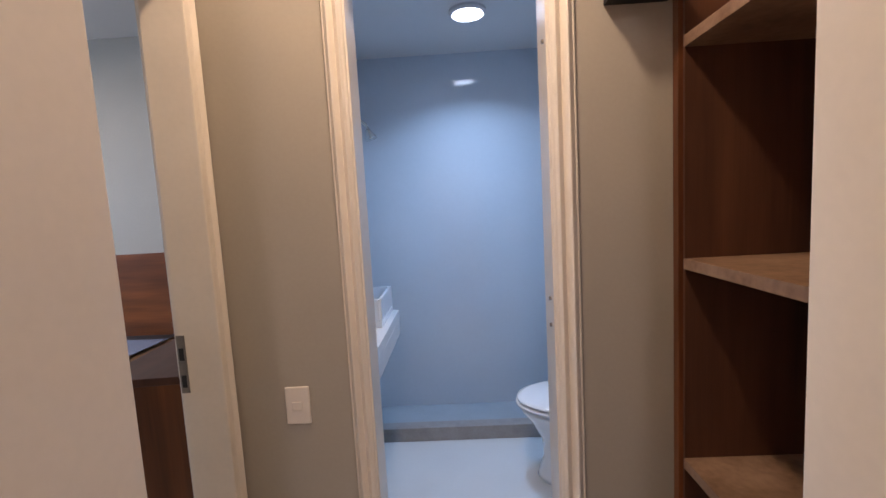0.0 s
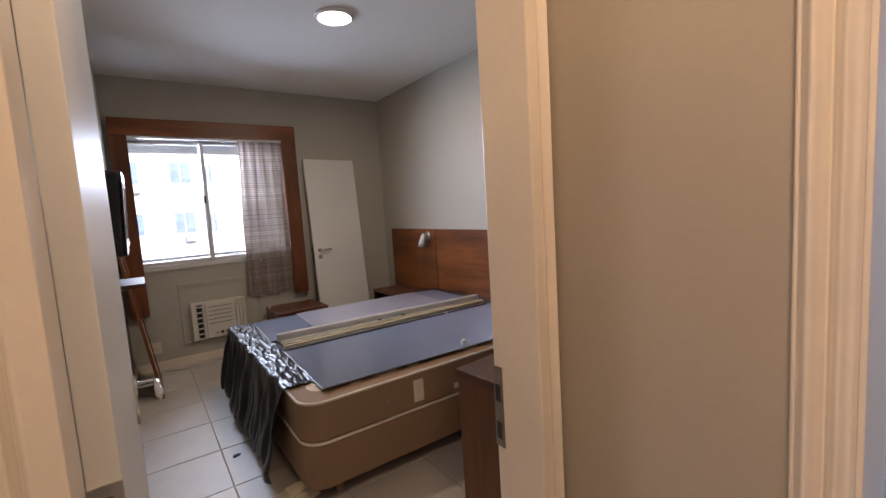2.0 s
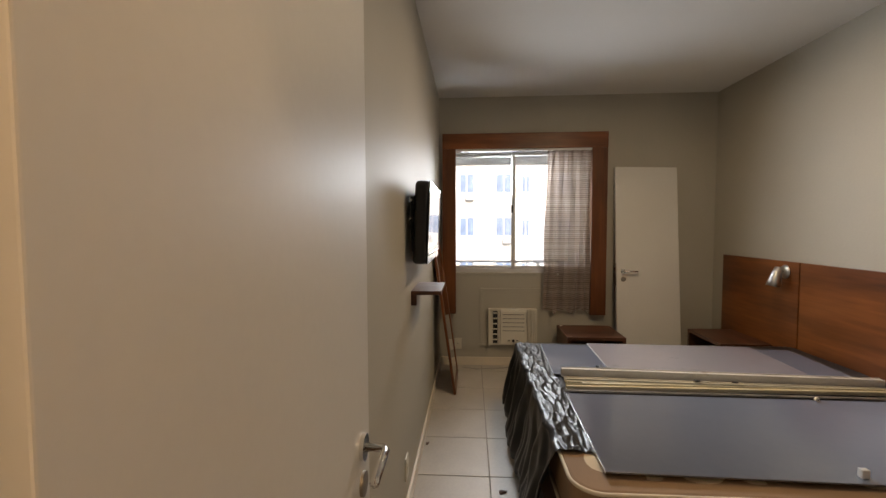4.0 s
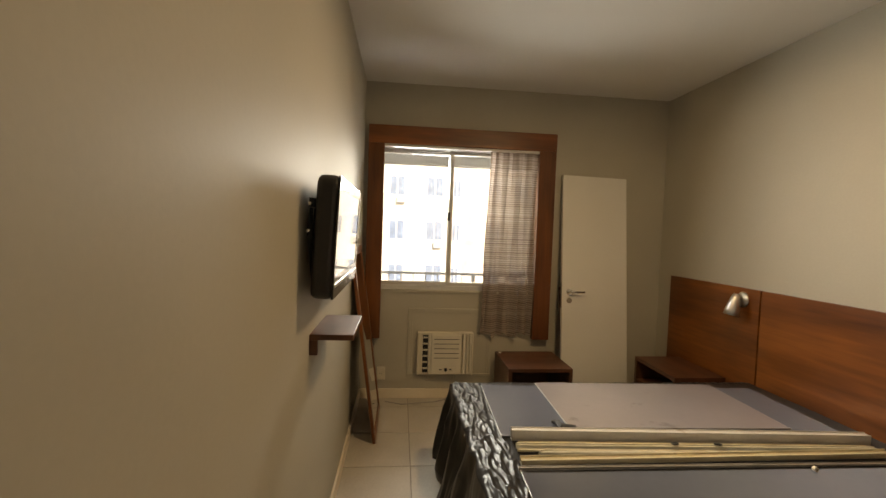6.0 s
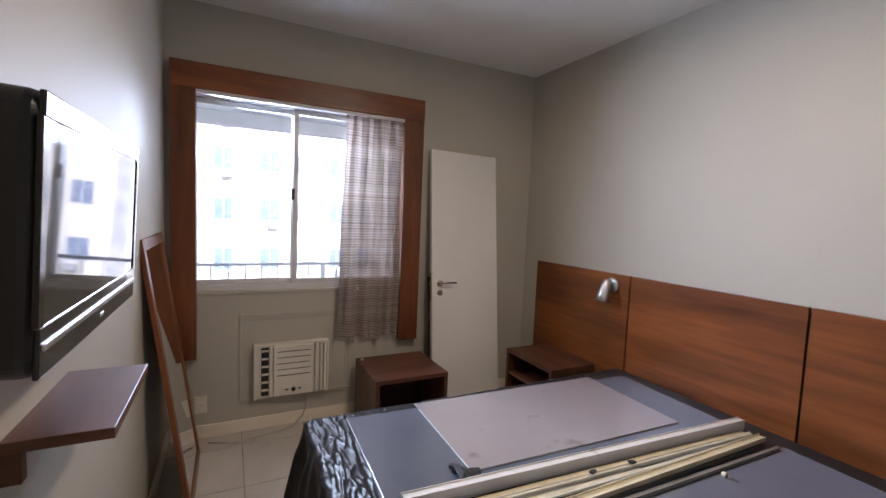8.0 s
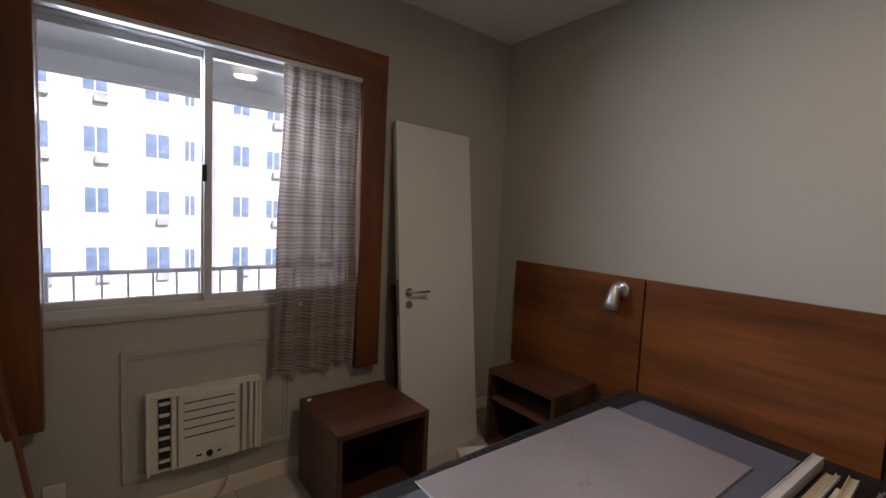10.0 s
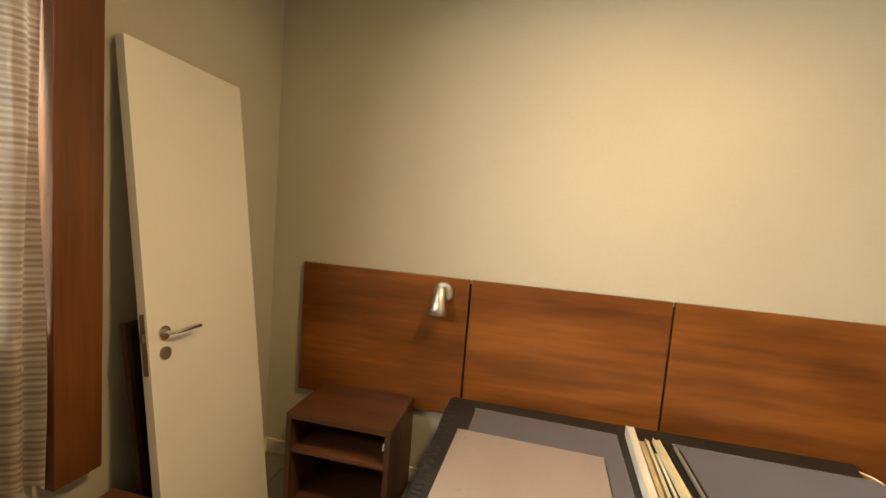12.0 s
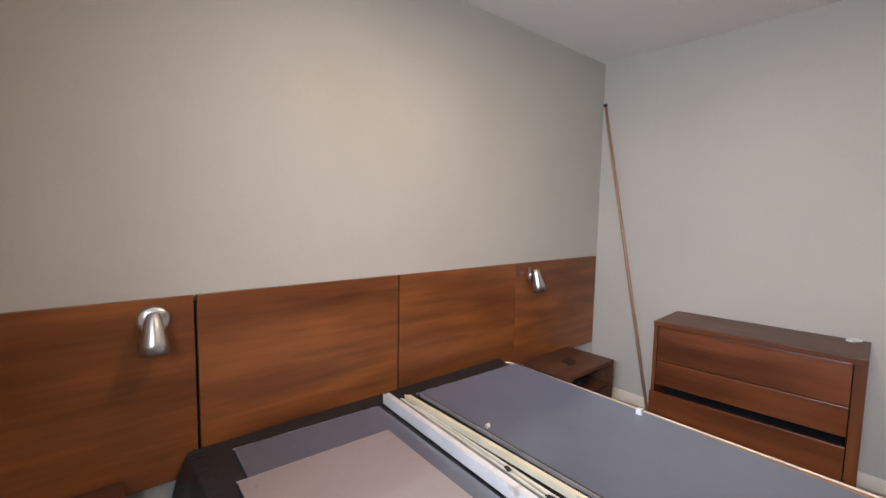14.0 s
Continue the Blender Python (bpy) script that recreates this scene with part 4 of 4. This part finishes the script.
def profiles():
    """Aluminium and plastic profiles of a taken-down shower screen, laid side by side."""
    rows = (
        (-2.546, 1.47, -2.446, 3.20, 0.034, 0.052, CHANNEL, "tall grimy white aluminium channel from a shower screen"),
        (-2.490, 1.49, -2.402, 3.15, 0.022, 0.014, BEIGEBAR, "long yellowed plastic profile from a shower screen"),
        (-2.464, 1.47, -2.380, 3.16, 0.014, 0.022, PALEBAR, "thin pale plastic profile from a shower screen"),
        (-2.436, 1.47, -2.386, 2.42, 0.012, 0.012, BEIGEBAR, "short yellowed plastic profile among longer ones"),
        (-2.410, 1.56, -2.362, 3.06, 0.012, 0.012, PALEBAR, "thin pale plastic profile from a shower screen"),
        (-2.335, 1.455, -2.336, 3.17, 0.030, 0.028, BEIGEBAR, "broad yellowed plastic profile with dirt marks"),
        (-2.306, 1.44, -2.300, 3.12, 0.010, 0.010, MATTBLACK, "thin black rubber strip beside the profiles"),
        (-2.290, 1.435, -2.262, 3.15, 0.012, 0.015, GREYBAR, "thin dark aluminium profile from a shower screen"),
        (-2.272, 1.45, -2.247, 3.14, 0.009, 0.008, MATTBLACK, "thin black rubber strip beside the profiles"),
    )
    rnd = random.Random(9)
    for x0, y0, x1, y1, w, h, m, label in rows:
        a, b = Vector((x0, y0, 0)), Vector((x1, y1, 0))
        n = (b - a).length
        yaw = math.degrees(math.atan2(y1 - y0, x1 - x0)) - 90 + rnd.uniform(-0.06, 0.06)
        t = thing("shower_profile", pose(x0, y0, ZP + 0.004, 0, 0, yaw), label, "rubber strip" if m is MATTBLACK else "metal profile", "shower profiles on the bed")
        part("base_strip", boxes((-w / 2, 0, 0, w / 2, n, 0.004), bevel=0.0008), m, t)
        if m is MATTBLACK:
            part("lip", boxes((-w / 4, 0.01, 0.004, w / 4, n - 0.01, h), bevel=0.0008), m, t)
            continue
        part("flange", boxes((-w / 2, 0, 0.004, -w / 2 + 0.003, n, h), bevel=0.0008), m, t)
        part("flange", boxes((w / 2 - 0.003, 0, 0.004, w / 2, n, h * (0.96 if m is CHANNEL else 0.8)), bevel=0.0008), m, t)
        k = 0.86 if m is CHANNEL else 0.6
        part("web", boxes((-w / 2 + 0.003, 0.002, h * k, w / 2 - 0.003, n - 0.002, h * k + 0.003)), m, t)


profiles()
cl = thing("black_clips", pose(-2.63, 1.75, ZP + 0.0136, 0, 0, 20), "small heap of black plastic clips on the glass", "clips")
for k, (x, y, a) in enumerate(((-0.03, 0.0, 10), (0.02, 0.02, 60), (0.0, -0.02, -25), (0.045, -0.01, 80))):
    b = boxes((-0.035, -0.012, 0, 0.035, 0.012, 0.016), bevel=0.003)
    b.transform(pose(x, y, 0.004 * k, 6 * k, 4 * k, a))
    part("clip", b, MATTBLACK, cl)
for x, y, a in ((-2.428, 2.20, 12), (-2.418, 2.40, -20)):
    c = thing("black_clip", pose(x, y, ZP + 0.028, 0, 0, a), "small black plastic clip lying on the profiles", "clip", "clips on the profiles")
    part("body", boxes((-0.009, -0.014, 0, 0.009, 0.014, 0.006), bevel=0.002), MATTBLACK, c)
    part("tongue", boxes((-0.004, 0.014, 0.001, 0.004, 0.020, 0.005), bevel=0.001), MATTBLACK, c)
kn = thing("roller_knob", pose(-2.226, 2.69, ZP + 0.008), "small cream plastic roller among the profiles", "roller")
part("wheel", cyl(bmesh.new(), (-0.007, 0, 0.011), (0.007, 0, 0.011), 0.010, seg=18), PIPING, kn)
part("axle", cyl(bmesh.new(), (-0.011, 0, 0.011), (0.011, 0, 0.011), 0.004, seg=10), STEEL, kn)
ho = thing("white_hook", pose(-1.54, 2.325, ZP + 0.007), "small white plastic clip on the panel", "clip")
part("block", boxes((-0.011, -0.014, 0, 0.011, 0.014, 0.032), bevel=0.004), WHITEBAR, ho)
fo = thing("foam_offcut", pose(-1.60, 1.27, 0.002, 0, 0, 12), "cream foam offcut on the floor by the bed leg", "foam")
b = boxes((-0.055, -0.10, 0, 0.055, 0.10, 0.055), bevel=0.014)
box(b, -0.035, -0.05, 0.05, 0.035, 0.05, 0.075, bevel=0.01)
part("block", b, FOAM, fo)
wb = thing("transformer_box", pose(-3.70, 2.58, 0.0, 0, 0, -25), "cream plastic box with two round knobs on the floor", "box")
part("case", boxes((-0.10, -0.13, 0, 0.10, 0.13, 0.20), bevel=0.02), PLASTIC, wb)
for y in (-0.05, 0.05):
    k = part("socket_ring", cyl(bmesh.new(), (0.0, y, 0.20), (0.0, y, 0.205), 0.022), PLASTIC, wb)
    part("socket_hole", cyl(bmesh.new(), (0.0, y, 0.205), (0.0, y, 0.2062), 0.011), MATTBLACK, k)


def door_leaf(t, w, h, d=0.036):
    part("leaf", boxes((0, -d / 2, 0, w, d / 2, h), bevel=0.002), DOORW, t)


def lever(t, x, z, sy, way):
    """Lever handle with round roses on one face (sy: side of the leaf, way: where the lever points)."""
    y = 0.018 * sy
    h = part("lever_handle", tube(bmesh.new(), [(x, y, z), (x, y + sy * 0.042, z), (x + way * 0.012, y + sy * 0.05, z), (x + way * 0.12, y + sy * 0.052, z)], 0.0085, 10), CHROME, t, smooth=True)
    part("rose", cyl(bmesh.new(), (x, y, z), (x, y + sy * 0.008, z), 0.026), CHROME, h)
    part("keyhole_rose", cyl(bmesh.new(), (x, y, z - 0.075), (x, y + sy * 0.006, z - 0.075), 0.024), STEEL, h)


def bedroom_door():
    t = thing("open_door", pose(-0.155, 0.693, 0.01, 0, 0, 180), "white flush door standing open against the wall", "door")
    door_leaf(t, 0.685, 2.08)
    lever(t, 0.625, 1.015, -1, -1)
    for z in (0.22, 1.0, 1.80):
        g = part("hinge", boxes((-0.004, -0.019, z, -0.001, 0.030, z + 0.09), bevel=0.001), SILVER, t, "silver hinge leaf")
        part("knuckle", cyl(bmesh.new(), (-0.006, 0.034, z), (-0.006, 0.034, z + 0.09), 0.006, seg=12), SILVER, g)
        part("finial", cyl(bmesh.new(), (-0.006, 0.034, z + 0.09), (-0.006, 0.034, z + 0.098), 0.006, 0.003, 12), SILVER, g)
        for k in (0.02, 0.07):
            part("screw", cyl(bmesh.new(), (-0.0046, -0.004, z + k), (-0.0038, -0.004, z + k), 0.0045, seg=10), STEEL, g)


bedroom_door()


def leaning_door():
    lean = math.degrees(math.asin(0.275 / 2.1))
    t = thing("leaning_door", pose(-4.128, 2.335, 0.003, 0, 0, 91.2) @ pose(0, 0, 0, -lean, 1.0, 0), "white flush door with lever handle leaning against the wall", "door")
    door_leaf(t, 0.602, 2.062)
    lever(t, 0.065, 1.02, -1, 1)
    part("lock_plate", boxes((-0.0025, -0.010, 0.88, 0.0, 0.010, 1.10), bevel=0.0008), STEEL, t)
    part("latch_bolt", boxes((-0.012, -0.006, 1.00, -0.0025, 0.006, 1.03), bevel=0.001), STEEL, t)


leaning_door()
dk = thing("dark_panel", pose(-4.235, 2.375, 0.003, 0, 0, 91) @ pose(0, 0, 0, -8.0, 0, 0), "dark framed panel stored behind the leaning door", "panel")
part("board", boxes((0.02, -0.010, 0.02, 0.40, 0.006, 1.03)), MATTBLACK, dk)
part("frame_edge", boxes((0, -0.012, 0, 0.02, 0.012, 1.05), (0.02, -0.012, 1.03, 0.42, 0.012, 1.05), bevel=0.002), DARKWOOD_Z, dk)


def ceiling_lamp(name, m, r, glow, label):
    t = thing(name, m, label, "ceiling lamp")
    b = bmesh.new()
    lathe(b, [(r, 0), (r, -0.012), (r * 0.86, -0.022), (r * 0.84, -0.014), (0.01, -0.013)], 40)
    part("ring", b, WHITE_WALL, t, smooth=False)
    b = bmesh.new()
    lathe(b, [(r * 0.83, -0.0145), (r * 0.80, -0.020), (0.01, -0.022)], 40)
    part("diffuser", b, glow, t)


ceiling_lamp("ceiling_lamp", pose(-2.41, 2.03, ZC), 0.135, LAMPGLOW, "round white flush ceiling lamp, switched on")
ceiling_lamp("bathroom_lamp", pose(0.80, 2.45, 2.4), 0.095, BATHGLOW, "round recessed bathroom ceiling lamp, switched on")
ceiling_lamp("vestibule_lamp", pose(0.62, 0.92, ZC), 0.095, HALLGLOW, "round warm vestibule ceiling lamp, switched on")
ceiling_lamp("corridor_lamp", pose(0.70, -0.9, ZC), 0.095, HALLGLOW, "round corridor ceiling lamp, switched on")


# ---- small litter and wear ----
def scrap(name, m, w, l, material, label, category):
    """A thin torn piece lying loose, with an uneven outline and curled edge."""
    bm = bmesh.new()
    rim = []
    for k in range(12):
        a = 2 * math.pi * k / 12
        q = 1 + 0.45 * noise.noise((1.7 * math.cos(a) + w * 90, 1.7 * math.sin(a), l * 70))
        p = (w * q * math.cos(a), l * q * math.sin(a))
        rim.append((bm.verts.new((*p, 0.0)), bm.verts.new((*p, 0.003 + 0.004 * (1 + math.sin(a * 2))))))
    bm.faces.new([r[1] for r in rim])
    bm.faces.new([r[0] for r in reversed(rim)])
    for k in range(12):
        bm.faces.new((rim[k][0], rim[(k + 1) % 12][0], rim[(k + 1) % 12][1], rim[k][1]))
    t = thing(name, m, label, category)
    part("piece", bm, material, t)


scrap("paper_scrap", pose(-4.298, 1.832, 0.4555, 0, 0, 30), 0.007, 0.013, WHITEBAR, "tiny white paper scrap on the bedside cube", "scrap")
scrap("dust_clump", pose(-2.26, 1.104, 0.0005, 0, 0, 20), 0.012, 0.024, DARKWOOD, "small dark clump of dirt on the floor tiles", "dirt")
scrap("dust_clump", pose(-2.76, 0.635, 0.0005, 0, 0, 70), 0.008, 0.016, DARKWOOD, "small dark clump of dirt by the baseboard", "dirt")
lb = thing("shelf_bracket", pose(-3.555, 2.975, 0.385), "small white plastic corner bracket inside the bedside cube", "bracket")
part("block", boxes((-0.012, 0.0, 0.0, 0.012, 0.02, 0.03), bevel=0.003), WHITEBAR, lb)
part("screw", cyl(bmesh.new(), (0, -0.0015, 0.015), (0, 0.0, 0.015), 0.005, seg=10), STEEL, lb)

# ---- vestibule ----
def light_switch():
    t = thing("light_switch", pose(0.181, YB, 0.842), "cream wall switch plate beside the bathroom door", "switch")
    part("plate", boxes((-0.037, -0.009, -0.058, 0.037, 0, 0.058), bevel=0.004), SWITCHP, t)
    part("rocker", boxes((-0.016, -0.014, -0.013, 0.016, -0.009, 0.013), bevel=0.003), SWITCHP, t)


light_switch()
lk = thing("strike_plate", pose(-0.118, 1.325, 1.005), "worn steel strike plate let into the door jamb", "strike plate")
part("plate", boxes((-0.012, -0.003, -0.085, 0.012, 0.0, 0.085), bevel=0.0008), STEEL, lk)
for z in (0.03, -0.05):
    part("latch_hole", boxes((-0.007, -0.0038, z - 0.018, 0.007, -0.003, z + 0.018)), MATTBLACK, lk)


def closet():
    t = thing("open_closet", pose(1.298, 0.998, 0), "dark brown built-in closet with open shelves", "closet")
    part("side_panel", boxes((0, 0.355, 0, 0.55, 0.385, 2.45), bevel=0.002), REDWOOD_Z, t)
    part("side_panel", boxes((0, -0.385, 0, 0.55, -0.355, 2.45), bevel=0.002), REDWOOD_Z, t)
    part("back_panel", B(0.53, -0.355, 0, 0.545, 0.355, 2.45), CLOSETWOOD, t)
    part("lining", B(0.012, 0.345, 0, 0.53, 0.3545, 2.45), CLOSETWOOD, t)
    for z in (0.06, 0.655, 1.236, 1.825, 2.42):
        part("shelf", boxes((0.008, -0.355, z - 0.03, 0.53, 0.345, z), bevel=0.002), SHELFWOOD, t)


closet()
# Guessed board for an unidentified dark bar, added to shade the wall below it.
ws = thing("corner_shelf", pose(1.20, YB, 1.93), "small black board added for an unidentified dark bar and its shadow beside the closet", "shelf")
part("board", boxes((-0.085, -0.095, 0, 0.085, -0.001, 0.022), bevel=0.003), MATTBLACK, ws)
part("bracket", boxes((-0.06, -0.08, 0.022, -0.045, -0.001, 0.10), bevel=0.002), MATTBLACK, ws)
part("bracket", boxes((0.045, -0.08, 0.022, 0.06, -0.001, 0.10), bevel=0.002), MATTBLACK, ws)


# ---- bathroom ----
def basin():
    c = thing("washbasin_counter", pose(0.07, 2.0, 0.82), "white stone counter fixed to the bathroom wall", "counter")
    part("slab", boxes((-0.27, -0.46, 0.0, 0.28, 0.44, 0.05), bevel=0.003), MARBLE, c)
    part("apron", boxes((0.265, -0.46, -0.08, 0.28, 0.44, 0.0), bevel=0.002), MARBLE, c)
    t = thing("washbasin", pose(0.10, 2.26, 0.87), "white rectangular ceramic countertop basin", "washbasin")
    bm = boxes((-0.22, -0.165, 0, 0.22, 0.165, 0.03), (-0.22, -0.165, 0.03, -0.205, 0.165, 0.135), (0.205, -0.165, 0.03, 0.22, 0.165, 0.135),
               (-0.205, -0.165, 0.03, 0.205, -0.15, 0.135), (-0.205, 0.15, 0.03, 0.205, 0.165, 0.135), bevel=0.004)
    part("bowl", bm, CERAMIC, t)


basin()


def toilet():
    t = thing("toilet", pose(1.22, 2.27, 0), "white ceramic toilet with closed lid", "toilet")
    b = bmesh.new()
    lathe(b, [(0.13, 0.0), (0.125, 0.02), (0.105, 0.10), (0.11, 0.20), (0.15, 0.30), (0.185, 0.36), (0.19, 0.385), (0.17, 0.39)], 40)
    for v in b.verts:
        v.co.x = v.co.x * (1.35 if v.co.x < 0 else 1.0)
    part("bowl", b, CERAMIC, t, smooth=True)
    for name, z, r, h in (("seat", 0.392, 0.195, 0.018), ("lid", 0.411, 0.19, 0.022)):
        b = bmesh.new()
        lathe(b, [(r * 0.96, z), (r, z + h * 0.3), (r * 0.99, z + h * 0.7), (r * 0.9, z + h), (0.02, z + h * 1.1)], 44)
        for v in b.verts:
            v.co.x = v.co.x * (1.42 if v.co.x < 0 else 1.0)
        part(name, b, CERAMIC, t, smooth=True)
    part("tank", boxes((0.10, -0.18, 0.38, 0.32, 0.18, 0.76), bevel=0.03), CERAMIC, t, smooth=True)
    part("outlet_block", boxes((0.05, -0.09, 0.0, 0.32, 0.09, 0.38), bevel=0.02), CERAMIC, t, smooth=True)


toilet()
shw = thing("wall_shower_fitting", pose(0.0, 2.93, 1.93), "chrome shower arm and head on the tiled wall", "shower")
part("arm", tube(bmesh.new(), [(0, 0, 0.05), (0.06, 0, 0.07), (0.11, 0, 0.06), (0.145, 0, 0.03), (0.16, 0, -0.01)], 0.011, 10), CHROME, shw, smooth=True)
b = bmesh.new()
lathe(b, [(0.016, 0.03), (0.02, 0.01), (0.035, -0.02), (0.038, -0.035), (0.01, -0.036)], 24, pose(0.165, 0, -0.03, 0, -20, 0))
part("head", b, CHROME, shw, smooth=True)
for z in (1.71, 1.24):
    v = thing("shower_valve", pose(0.0, 2.93, z), "chrome shower valve on the tiled wall", "valve")
    part("spindle", cyl(bmesh.new(), (0, 0, 0), (0.06, 0, 0), 0.009, seg=14), CHROME, v)
    part("knob", cyl(bmesh.new(), (0.06, 0, 0), (0.11, 0, 0), 0.026, 0.022, 20), CHROME, v)
for z in (1.045, 1.125, 1.86):
    v = thing("hinge_pin", pose(0.957, YB + 0.03, z), "small steel fixing on the bathroom door jamb", "fixing")
    part("pin", cyl(bmesh.new(), (0, 0, 0), (-0.006, 0, 0), 0.006, seg=12), STEEL, v)

# ---- floor tiles ----
tiles()
